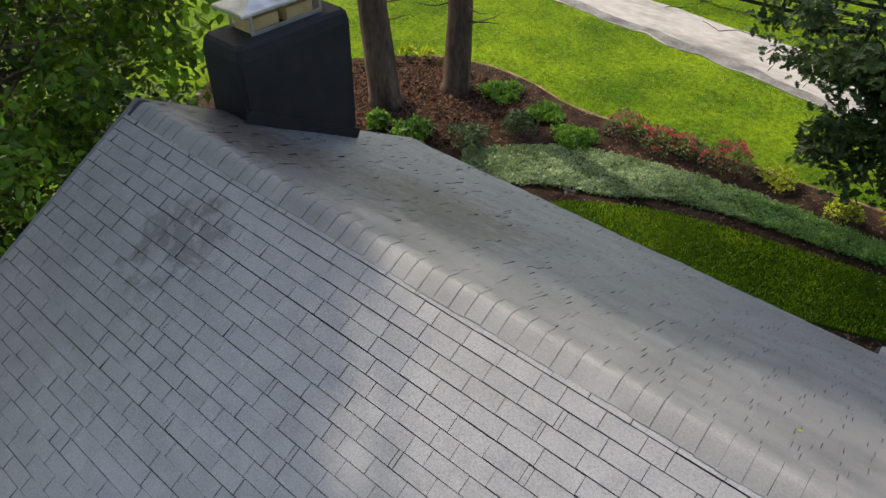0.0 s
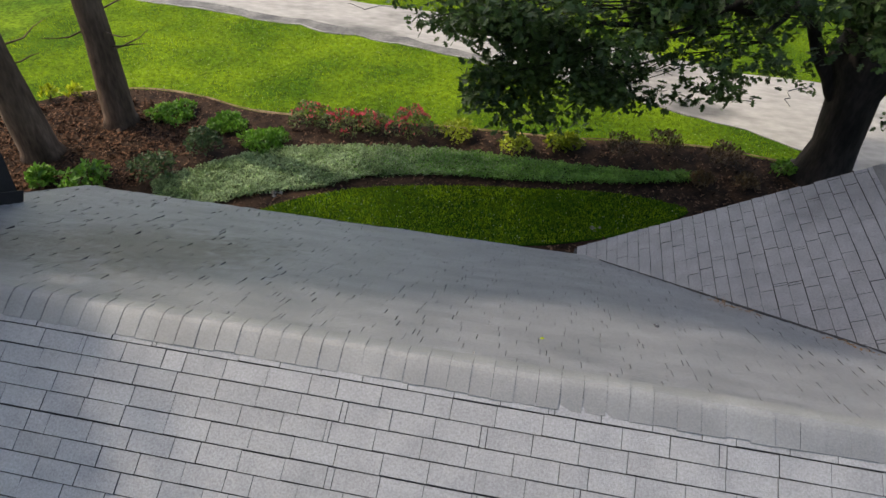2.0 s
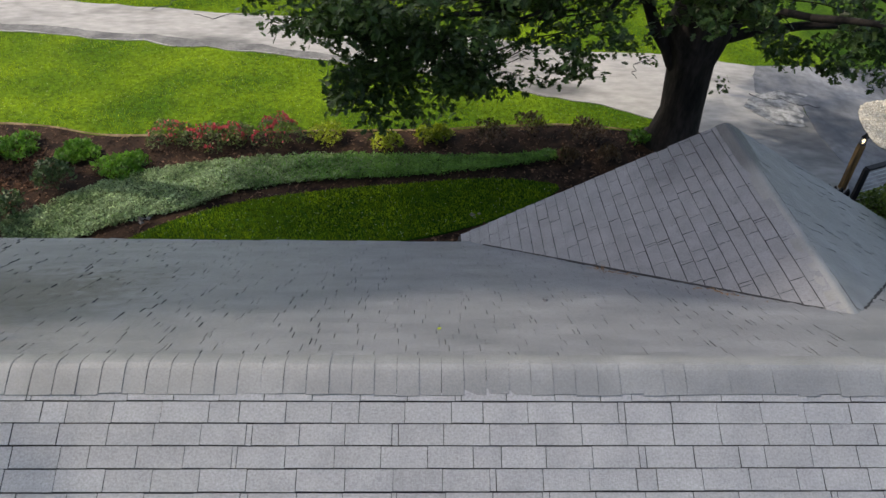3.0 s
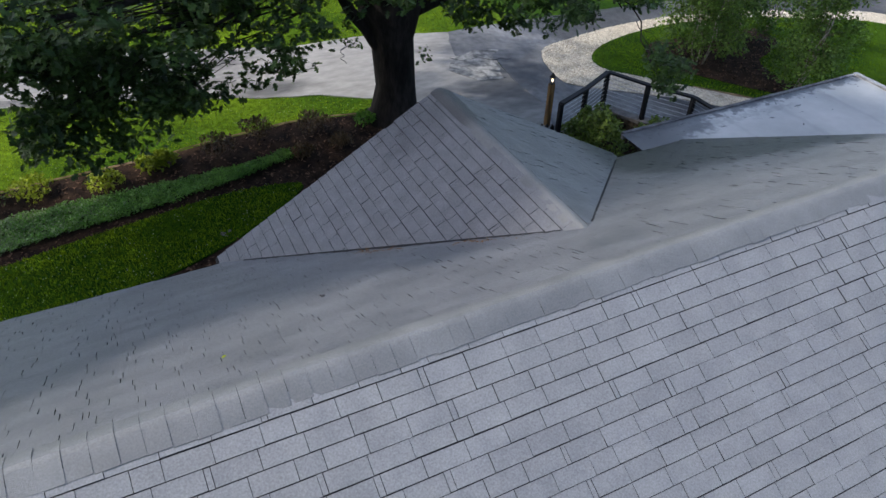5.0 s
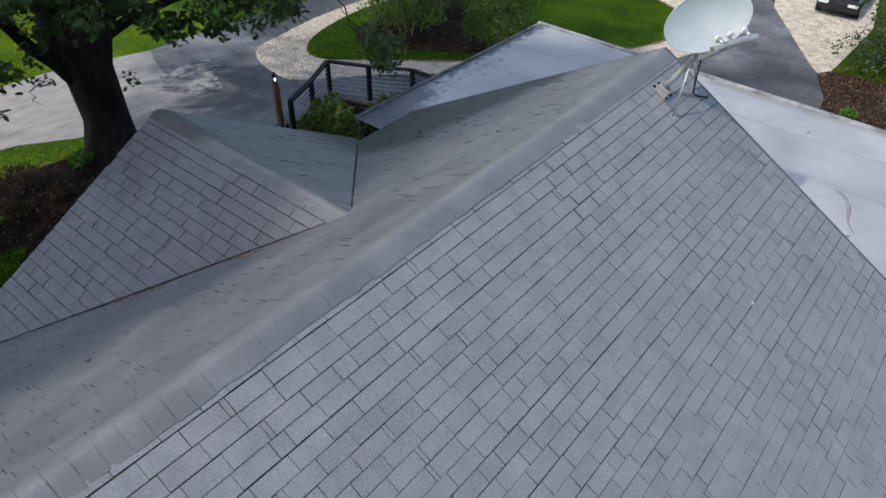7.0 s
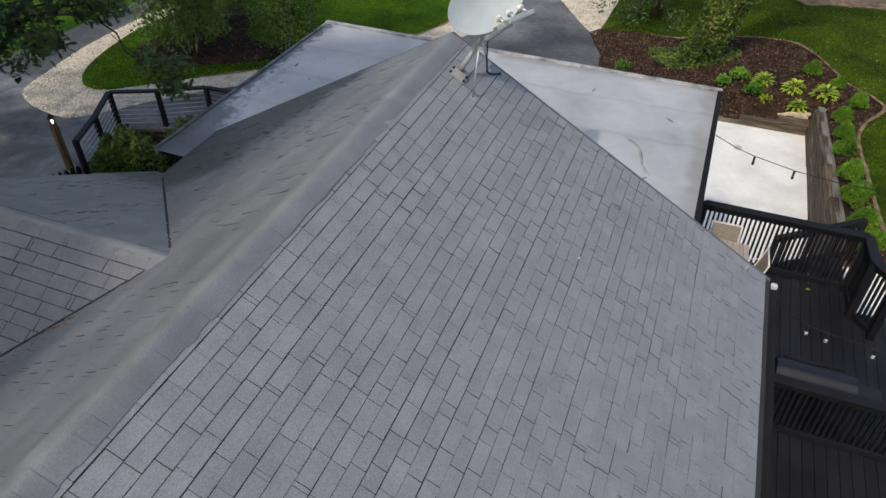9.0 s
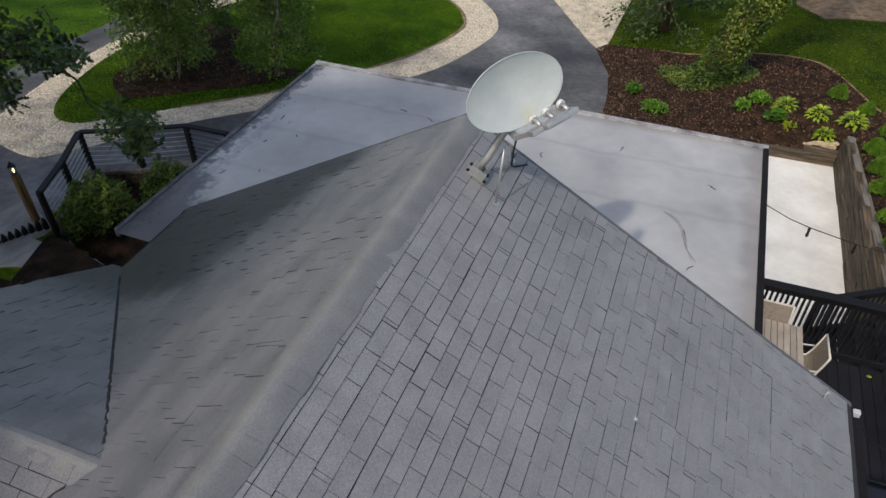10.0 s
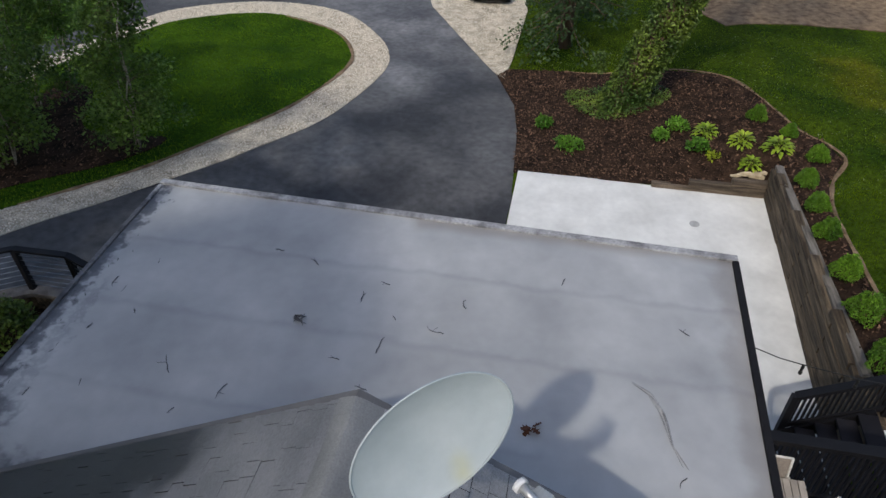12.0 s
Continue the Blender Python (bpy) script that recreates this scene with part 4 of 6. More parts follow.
def dish_parts():
    V, Fc = [], []
    rings, n = 12, 56
    for side in (0, 1):
        for k in range(rings + 1):
            q = k / rings
            for i in range(n):
                a = 2 * math.pi * i / n
                deep = .075 * (q * q - 1) + (0 if side == 0 else -.010)
                p = DC + DU * (DA * q * math.cos(a)) + DV * (DB * q * math.sin(a)) + DN * deep
                V.append(p)
    m = (rings + 1) * n
    for side in (0, 1):
        for k in range(rings):
            for i in range(n):
                j = (i + 1) % n
                q = (side * m + k * n + i, side * m + (k + 1) * n + i, side * m + (k + 1) * n + j, side * m + k * n + j)
                Fc.append(q if side == 0 else q[::-1])
    reflector = solid("reflector", V, Fc, M_DISH, dish, "pale grey-green enamelled reflector", True)
    rim_pts = [DC + DU * (DA * math.cos(2 * math.pi * i / 64)) + DV * (DB * math.sin(2 * math.pi * i / 64)) for i in range(65)]
    v, f = tube(rim_pts, [.006] * 65, 6, False)
    solid("rim", v, f, M_DISH, reflector, "rolled rim", True)
    # mast: foot plate, bent tube, clamp
    foot = Vector((6.36, 2.32, RZ - KN * (RY - 2.32) + .015))
    elbow = Vector((6.465, 2.11, 7.27))
    joint = Vector((6.18, 1.95, 7.37))
    head = DC - DN * .14
    v, f = tube([foot + Vector((0, 0, .04)), foot.lerp(elbow, .35), foot.lerp(elbow, .75), elbow, elbow.lerp(head, .5) + Vector((0, 0, .03)), head], [.031] * 6, 12)
    solid("mast", v, f, M_DISHMETAL, dish, "grey bent tubular mast", True)
    tilt = Matrix.Rotation(math.atan(KN), 4, "X")
    tilt.translation = foot
    part("foot_plate", box((-.06, -.10, 0), (.06, .10, .012), .005, tilt), M_DISHMETAL, dish, "pale cast foot plate")
    for sx in (-.042, .042):
        part("foot_cheek", box((sx - .006, -.07, .01), (sx + .006, .07, .085), .005, tilt), M_DISHMETAL, dish)
    for sx in (-.048, .048):
        for sy in (-.085, .085):
            p = tilt @ Vector((sx, sy, .012))
            v, f = tube([p, p + Vector((0, -.008, .016))], [.016, .013], 6)
            solid("bolt", v, f, M_BLACK, dish)
    part("clamp", box((-.06, -.09, -.07), (.06, .09, .05), .012, Matrix.Translation(head) @ Matrix((DU, DV, DN)).transposed().to_4x4()), M_DISHMETAL, dish, "grey rear clamp")
    # struts down to the slope
    for tx, ty, start in ((6.19, 2.09, joint.lerp(foot, .3)), (6.83, 2.14, joint.lerp(foot, .15))):
        tip = Vector((tx, ty, RZ - KN * (RY - ty) + .018))
        v, f = tube([start, tip + Vector((0, 0, .01))], [.009, .009], 8)
        st = solid("strut", v, f, M_DISHMETAL, dish, "thin steel brace", True)
        t2 = tilt.copy()
        t2.translation = tip
        part("strut_foot", box((-.035, -.03, 0), (.035, .03, .008), .003, t2), M_DISHMETAL, st)
    # arm and receiver board
    b0, b1 = Vector((5.87, 1.79, 7.60)), Vector((6.19, 1.545, 7.69))
    mid = b0.lerp(b1, .40) - DV * .02
    part("arm", bar(elbow, joint, .05, .04, .006), M_DISHMETAL, dish)
    part("arm", bar(joint, mid, .075, .035, .006), M_DISHMETAL, dish, "grey feed arm")
    axis = (b1 - b0).normalized()
    side = axis.cross(DN).normalized()
    m = Matrix((axis, side, axis.cross(side))).transposed().to_4x4()
    m.translation = b0
    n = (b1 - b0).length
    board = part("receiver_board", box((0, -.020, -.055), (n, .020, .04), .010, m), M_DISHMETAL, dish, "grey receiver housing")
    part("housing_rib", box((n * .22, -.035, -.125), (n * .72, .012, -.04), .016, m), M_DISHMETAL, board)
    back = (DC - b0.lerp(b1, .5)).normalized()
    for q in (.22, .50, .82):
        p = b0.lerp(b1, q) + Vector((0, 0, .035))
        v, f = tube([p - back * .01, p + back * .035, p + back * .075], [.016, .019, .023], 12)
        solid("receiver", v, f, M_DISHMETAL, board, smooth=True)
        v, f = tube([p + back * .07, p + back * .092, p + back * .097], [.034, .034, .022], 18)
        solid("receiver_cap", v, f, M_LNB, board, "white plastic receiver cap", True)
    cable = [joint + Vector((.02, .01, -.02)), Vector((6.42, 2.03, 7.10)), Vector((6.66, 2.10, 6.80)), Vector((6.78, 2.10, RZ - KN * (RY - 2.10) + .02)), Vector((6.93, 2.02, RZ - KN * (RY - 2.02) + .018))]
    v, f = tube(cable, [.008] * 5, 8)
    solid("cable", v, f, M_BLACK, dish, "black coaxial cable", True)


dish_parts()


# ---- litter on the roofs ----
def twig(x, y, z, length, seed, material=M_STAIN, group="twigs on the flat roof", label="thin dark fallen twig on the flat roof"):
    r = random.Random(seed)
    a = r.uniform(0, 3.14)
    pts = []
    p = Vector((x, y, z))
    for i in range(6):
        pts.append(p.copy())
        a += r.uniform(-.5, .5)
        p = p + Vector((math.cos(a), math.sin(a), 0)) * length / 6
    pieces = [tube(pts, [.005, .0065, .0055, .005, .004, .0025], 5)]
    if r.random() < .6:
        b = a + r.choice((-.9, .9))
        pieces.append(tube([pts[3], pts[3] + Vector((math.cos(b), math.sin(b), .02)) * length * .3], [.003, .002], 5))
    return tagged(solid("twig", *joined(*pieces), material), label, "twig", group)


for i, (x, y, n) in enumerate([(10.46, 4.78, .14), (10.29, 4.29, .18), (10.12, 3.39, .14), (9.80, 3.63, .20), (9.50, 2.65, .26), (9.91, 2.49, .18), (10.59, 1.47, .16), (9.95, .16, .16), (8.96, 3.61, .14),
                               (9.11, 3.27, .28), (8.64, 3.23, .16), (8.48, 5.21, .30), (8.46, 4.58, .24), (8.26, .29, .16), (8.10, 4.95, .10), (9.60, 3.19, .09), (9.67, 6.48, .2)]):
    twig(x, y, FZ + .012, n, 40 + i)
clump = joined(*[tube(wobble([(9.44, 4.25, FZ + .02), (9.42 + .03 * math.cos(i), 4.2 + .03 * math.sin(i), FZ + .03), (9.40 + .08 * math.cos(i * 2), 4.17 + .08 * math.sin(i * 2), FZ + .02)], .02, i), [.007, .008, .003], 5) for i in range(9)])
tagged(solid("twig_clump", *clump, M_STAIN), "small dark clump of twigs on the flat roof", "twig clump")
oakleaf = joined(*[(scatter(LOBED, np.array([(8.51 + .004 * i, 1.64 + .003 * i, FZ + .018)]), [.11], .2, .5)) for i in range(4)])
tagged(solid("dead_leaf", *oakleaf, mat("dead brown leaf", (.05, .018, .01), (.10, .04, .02), .8)), "curled brown dead leaf on the flat roof", "leaf")
line = [(9.22, .74), (9.1, .57), (8.95, .47), (8.81, .43), (8.57, .39), (8.35, .27)]
crease = joined(tube([(a, b, FZ + .001) for a, b in line], [.003, .007, .011, .012, .008, .003], 7),
                *[tube(wobble([(a + dx, b + .02 * k, FZ + .010) for a, b in line[k:k + 4]], .016, 80 + k), [.002, .004, .003, .002], 5) for k, dx in ((0, .01), (1, -.012), (2, .015))])
tagged(solid("membrane_crease", *crease, M_FLATEDGE, smooth=True), "raised curved crease in the roof coating", "roof crease")
yl = scatter(OVAL, np.array([(.05, 3.19, RZ - KF * .56 + .02)]), [.034], .1, .4)
tagged(solid("fallen_leaf", *yl, L_GOLD), "tiny yellow leaf fallen on the shingles", "leaf")
for i, (x, y) in enumerate([(1.68, 4.83), (2.40, 4.12)]):
    px = x + rng.normal(0, .10, 26)
    py = y + (px - x) * -.95 + rng.normal(0, .02, 26)
    zz = np.maximum(RZ - KF * (py - RY), WZ - (WX - px) * WD / WH) + .018
    nd = scatter(BLADE, np.stack([px, py, zz], -1), rng.uniform(.03, .08, 26), .05, .3)
    tagged(solid("needle_litter", *nd, M_NEEDLE), "rusty pine needles caught in the roof valley", "pine needles", kind="stuff")
for i, (x, y) in enumerate([(3.10, 3.72), (.9, 3.87), (5.13, .62)]):
    z = RZ - (KF * (y - RY) if y > RY else KN * (RY - y))
    ball = scatter(STONE, np.array([(x + a, y + b, z + .014) for a, b in ((0, 0), (.012, .008), (-.01, .012))]), [.035, .03, .03], 0, .2)
    tagged(solid("moss_tuft", *ball, M_STAIN if i < 2 else M_LNB), "small speck of debris on the shingles", "debris")
hook = joined(*[tube(wobble([(6.80 + .02 * i, -1.05, 4.86), (6.84, -1.07, 4.90), (6.90 - .02 * i, -1.09, 4.85)], .02, 60 + i), [.008, .008, .006], 6) for i in range(3)])
tagged(solid("roof_bracket", *hook, M_DISHMETAL), "small bent metal bracket near the eave", "bracket")
endcap = part("gutter_end", box((6.96, -1.47, 4.50), (7.02, -1.385, 4.60), .012), M_GUTTER, house, "white gutter end at the eave")
part("gutter", box((-5.6, -1.47, 4.47), (6.925, -1.395, 4.585), .02), M_FASCIA, house)

# ---- deck at the back ----
DZ = 2.62
deck = thing("deck", "black stained timber deck beside the house", "deck")
for i in range(27):
    y = -1.05 - .142 * (i + 1)
    reach = 9.75 if y > -3.1 else 9.32
    part("plank", box((3.0, y, DZ - .035), (reach, y + .136, DZ), .004), M_DECK, deck)
part("beam", box((9.6, -3.1, DZ - .24), (9.74, -1.1, DZ - .04), .006), M_RAIL, deck)
part("skirt", box((3.0, -4.93, DZ - .30), (9.30, -4.89, DZ - .04), .006), M_RAIL, deck)
for x in (9.2, 6.4, 3.6):
    for y in (-1.3, -4.8):
        part("post", box((x - .06, y - .06, -.2), (x + .06, y + .06, DZ - .24), .006), M_RAIL, deck)


def balustrade(points, top, low, name, label, step=.068, slat=.036, stair=0.0):
    ob = thing(name, label, "railing")
    for i in range(len(points) - 1):
        a, b = Vector((*points[i], 0)), Vector((*points[i + 1], 0))
        rise = Vector((0, 0, stair * i))
        zt0, zt1 = (top, top) if not stair else (top, top + stair)
        part("top_rail", bar(a + Vector((0, 0, zt0)), b + Vector((0, 0, zt1)), .14, .045, .008), M_RAIL, ob)
        part("rail", bar(a + Vector((0, 0, zt0 - .07)), b + Vector((0, 0, zt1 - .07)), .04, .09, .005), M_RAIL, ob)
        part("rail", bar(a + Vector((0, 0, low + .09)), b + Vector((0, 0, low + .09 + zt1 - zt0)), .04, .09, .005), M_RAIL, ob)
        n = max(2, int((b - a).length / step))
        d = (b - a).normalized()
        off = Vector((-d.y, d.x, 0)) * .035
        for k in range(n):
            p = a.lerp(b, (k + .5) / n) + off
            dz = (zt1 - zt0) * (k + .5) / n
            part("baluster", bar(p + Vector((0, 0, low + .02 + dz)), p + Vector((0, 0, zt0 - .03 + dz)), slat, .03, .004, (d.x, d.y, .001)), M_RAIL, ob)
    for p, dz in ((points[0], 0), (points[-1], stair)):
        part("newel", box((p[0] - .05, p[1] - .05, low - .25 + dz), (p[0] + .05, p[1] + .05, top + .01 + dz), .006), M_RAIL, ob)
    for p in points[1:-1]:
        part("newel", box((p[0] - .05, p[1] - .05, low - .25), (p[0] + .05, p[1] + .05, top - .03), .006), M_RAIL, ob)
    return ob


balustrade([(9.78, -.62), (9.78, -2.96), (9.18, -3.00), (8.80, -3.26)], 3.70, DZ, "deck_railing", "black timber deck railing with close slats")
balustrade([(12.2, -2.22), (12.2, -3.5)], 1.68, .85, "stair_railing", "black slatted railing beside the garden steps", stair=.78)
stairs = thing("garden_stairs", "black timber steps down to the concrete pad", "stairs")
for k in range(9):
    z = .12 + .178 * k
    y = -1.15 - .245 * k
    part("tread", box((10.15, y - .29, z), (12.12, y, z + .04), .006), M_DECK, stairs)
    part("riser", box((10.15, y - .29, z - .17), (12.12, y - .265, z), .004), M_DECK, stairs)
for x in (10.10, 12.14):
    part("stringer", bar((x, -1.10, -.02), (x, -3.40, 1.58), .045, .24, .006), M_RAIL, stairs)
part("landing", box((8.9, -6.4, 1.40), (11.865, -3.40, 1.60), .012), M_CONC, stairs, "pale concrete landing")
planter = thing("planter_box", "small tan wooden planter frame filled with soil", "planter")
for lo, hi in (((11.33, -4.10, 1.60), (11.84, -4.07, 1.88)), ((11.33, -4.40, 1.60), (11.84, -4.37, 1.88)), ((11.30, -4.40, 1.60), (11.33, -4.07, 1.88)), ((11.84, -4.40, 1.60), (11.87, -4.07, 1.88))):
    part("side_board", box(lo, hi, .004), M_TAN, planter)
part("soil", box((11.33, -4.37, 1.60), (11.84, -4.10, 1.80), .01), M_MULCH, planter, "dark soil filling")
drain = solid("drain_cover", *tube([(18.64, -1.57, -.046), (18.64, -1.57, -.036)], [.12, .115], 20), M_LEDGEPALE)
tagged(drain, "round grey drain cover in the concrete pad", "drain cover")

table = thing("slatted_table", "tan slatted outdoor table on the black deck", "table")
for i in range(9):
    y = -.72 - .082 * i
    part("slat", box((8.72, y - .037, 3.18), (9.62, y + .037, 3.205), .004), M_TAN, table)
for x in (8.80, 9.54):
    part("apron", box((x - .02, -1.40, 3.12), (x + .02, -.70, 3.18), .004), M_TAN, table)
    for y in (-.74, -1.36):
        part("leg", box((x - .022, y - .022, DZ), (x + .022, y + .022, 3.12), .004), M_TAN, table)


def sling_chair(at, label):
    ob = thing("patio_chair", label, "chair", "chairs at the deck table", at=at)
    V, Fc = [], []
    prof = [(-.24, .40), (-.1, .375), (.08, .37), (.22, .385), (.27, .50), (.31, .66), (.345, .82)]
    for s in (0, -.012):
        for y, z in prof:
            for k in range(5):
                x = -.21 + .42 * k / 4
                V.append((x, y, z + s - .02 * (1 - (2 * k / 4 - 1) ** 2)))
    n = len(prof)
    for s in (0, 1):
        for i in range(n - 1):
            for k in range(4):
                q = (s * n * 5 + i * 5 + k, s * n * 5 + i * 5 + k + 1, s * n * 5 + (i + 1) * 5 + k + 1, s * n * 5 + (i + 1) * 5 + k)
                Fc.append(q)
    solid("sling", V, Fc, M_SLING, ob, "tan woven mesh sling", True)
    for x in (-.225, .225):
        v, f = tube([(x, y, z) for y, z in prof], [.014] * n, 8)
        solid("side_rail", v, f, M_ALU, ob, smooth=True)
        v, f = tube([(x * 1.08, -.20, 0), (x * 1.08, -.17, .3), (x * 1.08, -.12, .50), (x * 1.08, .05, .53), (x * 1.08, .28, .56)], [.011] * 5, 8)
        solid("armrest", v, f, M_ALU, ob, smooth=True)
        v, f = tube([(x * 1.08, .33, 0), (x * 1.04, .24, .34), (x, .20, .385)], [.013] * 3, 8)
        solid("leg", v, f, M_ALU, ob, smooth=True)
    v, f = tube([(-.225, .345, .82), (.225, .345, .82)], [.014] * 2, 8)
    solid("top_bar", v, f, M_ALU, ob, smooth=True)
    return ob


chair = sling_chair(pose(9.09, -1.30, DZ, 0, 0, -178), "tan mesh patio chair with pale metal arms")
copy_thing(chair, pose(9.38, -1.02, DZ, 0, 0, -90))

grill = thing("covered_grill", "dark covered grill against the house wall", "grill")


def grill_parts():
    bm = bmesh.new()
    rows_ = []
    for x in (0, 1):
        ring = []
        for i in range(9):
            a = math.pi * i / 8
            ring.append(bm.verts.new((6.98 + .16 - .21 * math.cos(a), -1.85 - .95 * x, 3.05 + .24 * math.sin(a))))
        ring += [bm.verts.new((6.98 + .16 + .21, -1.85 - .95 * x, DZ)), bm.verts.new((6.98 + .16 - .21, -1.85 - .95 * x, DZ))]
        rows_.append(ring)
    n = len(rows_[0])
    for i in range(n):
        bm.faces.new((rows_[0][i], rows_[0][(i + 1) % n], rows_[1][(i + 1) % n], rows_[1][i]))
    bm.faces.new(rows_[0][::-1])
    bm.faces.new(rows_[1])
    bmesh.ops.recalc_face_normals(bm, faces=bm.faces[:])
    bmesh.ops.bevel(bm, geom=bm.edges[:], offset=.012, segments=2, affect="EDGES")
    part("cover", bm, M_GRILL, grill, "dark vinyl cover with a rounded lid")
    part("side_shelf", box((6.96, -3.15, 3.02), (7.34, -2.82, 3.06), .006), M_BLACK, grill)
    v, f = tube([(7.40, -1.95, 3.16), (7.40, -2.70, 3.16)], [.012, .012], 8)
    solid("handle", v, f, M_RAIL, grill, "dark lid handle", True)


grill_parts()
balustrade([(6.55, -1.65), (6.55, -4.3)], 3.55, DZ, "deck_railing", "black timber railing across the deck")
fallen = scatter(OVAL, np.array([(9.6, -2.4, DZ + .012)]), [.08], .1, .4)
tagged(solid("fallen_leaf", *fallen, L_GOLD), "small yellow leaf fallen on the black deck", "leaf")

# string light above the pad
lights = thing("string_light", "black string light cable with small bulbs over the pad", "string light")
wp = [Vector(p) for p in ((10.10, -.50, 4.72), (10.17, -.85, 4.53), (10.22, -1.14, 4.42), (10.24, -1.45, 4.35), (10.26, -1.75, 4.28), (10.30, -2.4, 4.19), (10.38, -3.2, 4.15), (10.45, -3.9, 4.2), (10.7, -6.6, 4.75))]
v, f = tube(wp, [.006] * len(wp), 6)
solid("cable", v, f, M_BLACK, lights, smooth=True)
for i in (2, 4):
    p = wp[i]
    v, f = tube([p, p - Vector((0, 0, .05)), p - Vector((0, 0, .09))], [.016, .018, .014], 8)
    sock = solid("socket", v, f, M_BLACK, lights)
    v, f = tube([p - Vector((0, 0, .09)), p - Vector((0, 0, .11)), p - Vector((0, 0, .14)), p - Vector((0, 0, .155))], [.012, .022, .02, .006], 10)
    solid("bulb", v, f, M_BLACK, sock, "small unlit bulb", True)
v, f = tube([(10.7, -6.62, 1.5), (10.7, -6.6, 4.8)], [.03, .028], 8)
solid("pole", v, f, M_RAIL, lights, smooth=True)

deck_lights = thing("string_light", "black string light cable with clear bulbs above the deck", "string light")
wp = [Vector(p) for p in ((6.98, -1.44, 4.52), (7.02, -1.70, 4.20), (7.04, -1.96, 4.07), (7.06, -2.20, 4.01), (7.08, -2.75, 3.92), (6.85, -3.5, 3.75), (6.56, -4.28, 3.58))]
v, f = tube(wp, [.006] * len(wp), 6)
solid("cable", v, f, M_BLACK, deck_lights, smooth=True)
for i in (2, 3, 4):
    p = wp[i]
    v, f = tube([p, p - Vector((0, .01, .05)), p - Vector((0, .015, .09))], [.016, .018, .014], 8)
    sock = solid("socket", v, f, M_BLACK, deck_lights)
    q = p - Vector((0, .015, .09))
    v, f = tube([q, q - Vector((0, 0, .02)), q - Vector((0, 0, .05)), q - Vector((0, 0, .065))], [.012, .024, .022, .006], 10)
    solid("bulb", v, f, M_BULB, sock, "small clear bulb", True)

# ---- retaining wall of timbers ----
wall = thing("retaining_wall", "stepped retaining wall of weathered brown timbers", "retaining wall")
r_ = random.Random(31)
for k in range(13):
    z = -.10 + .165 * k
    reach = 20.25 - max(0, z + .158 - .84) / .096
    x = 10.9 + (k % 2) * 1.1
    while x < reach:
        e = min(x + 2.42, reach)
        if e - x > .3:
            part("timber", box((x, -3.52 - r_.uniform(0, .012), z), (e - .012, -3.34 + r_.uniform(-.012, .012), z + .158), .012), M_TIMBER, wall)
        x += 2.44
for x, e, z0, z1 in ((17.9, 20.32, .73, .96), (15.4, 17.88, .97, 1.20), (13.0, 15.38, 1.21, 1.43)):
    part("cap_timber", bar((e, -3.52, z0), (x, -3.52, z1), .17, .09, .010), M_TIMBERCAP, wall, "silvered cap timber")
part("cap_timber", bar((12.98, -3.50, 1.36), (11.2, -3.50, 1.56), .16, .1, .010), M_TIMBER, wall)
endwall = thing("retaining_wall", "low end wall of weathered timbers above the pad", "retaining wall")
for k, (a, b) in enumerate(((-3.32, -.6), (-3.32, -1.5), (-3.32, -2.5))):
    z = -.10 + .165 * k
    part("timber", box((20.02 + .02 * (k % 2), a, z), (20.20, b, z + .158), .012), M_TIMBERCROSS, endwall)
slabs = []
for i, (x, y, z, lx, ly) in enumerate(((20.36, -3.10, .34, .10, .20), (20.42, -2.86, .36, .09, .17), (20.36, -2.62, .33, .07, .12), (20.46, -3.20, .40, .08, .14), (20.42, -3.74, .60, .08, .10))):
    slabs.append(tube(wobble([(x, y - ly, z), (x + .01, y - ly * .5, z + .01), (x, y + ly * .4, z), (x - .01, y + ly, z + .01)], .02, 60 + i), [lx * .5, lx * .8, lx * .75, lx * .4], 6))
for v in slabs:
    tagged(solid("flat_stone", *v, M_SANDSTONE), "pale sandstone slab beside the timber wall", "stone", "stones by the wall")

# ---- sunken bed with cable railing before the garage ----
railing = thing("cable_railing", "black metal railing with horizontal steel cables on a timber ledge", "railing")
RP = [(9.20, 12.08), (10.22, 12.50), (11.30, 13.06), (11.78, 12.03), (12.37, 11.05), (12.39, 9.98), (12.0, 8.2)]
for i, (x, y) in enumerate(RP):
    if i < 6:
        part("post", box((x - .05, y - .05, 1.28), (x + .05, y + .05, 2.36), .008), M_RAIL, railing)
for a, b in zip(RP, RP[1:]):
    low_end = 2.36 if b[1] > 9 else 1.9
    part("top_rail", bar((*a, 2.36), (*b, low_end), .13, .05, .008), M_RAIL, railing)
    for k in range(7):
        z = 1.52 + .115 * k
        v, f = tube([(*a, z), (*b, z - (2.36 - low_end))], [.007, .007], 5)
        solid("cable", v, f, M_CABLE, railing)
    part("ledge", bar((*a, 1.36), (*b, 1.36), .28, .09, .012), M_LEDGE, railing, "weathered grey timber ledge")
    part("curb_wall", bar((*a, .85), (*b, .85), .18, .95, .01), M_TIMBER, railing)
drape("sunken_bed", [(9.25, 11.85), (11.25, 12.85), (12.25, 11.0), (12.25, 9.9), (11.5, 7.0), (6.6, 7.0), (8.3, 9.0)], .24, M_MULCH, .5, "dark mulch bed inside the railing", "flower bed")

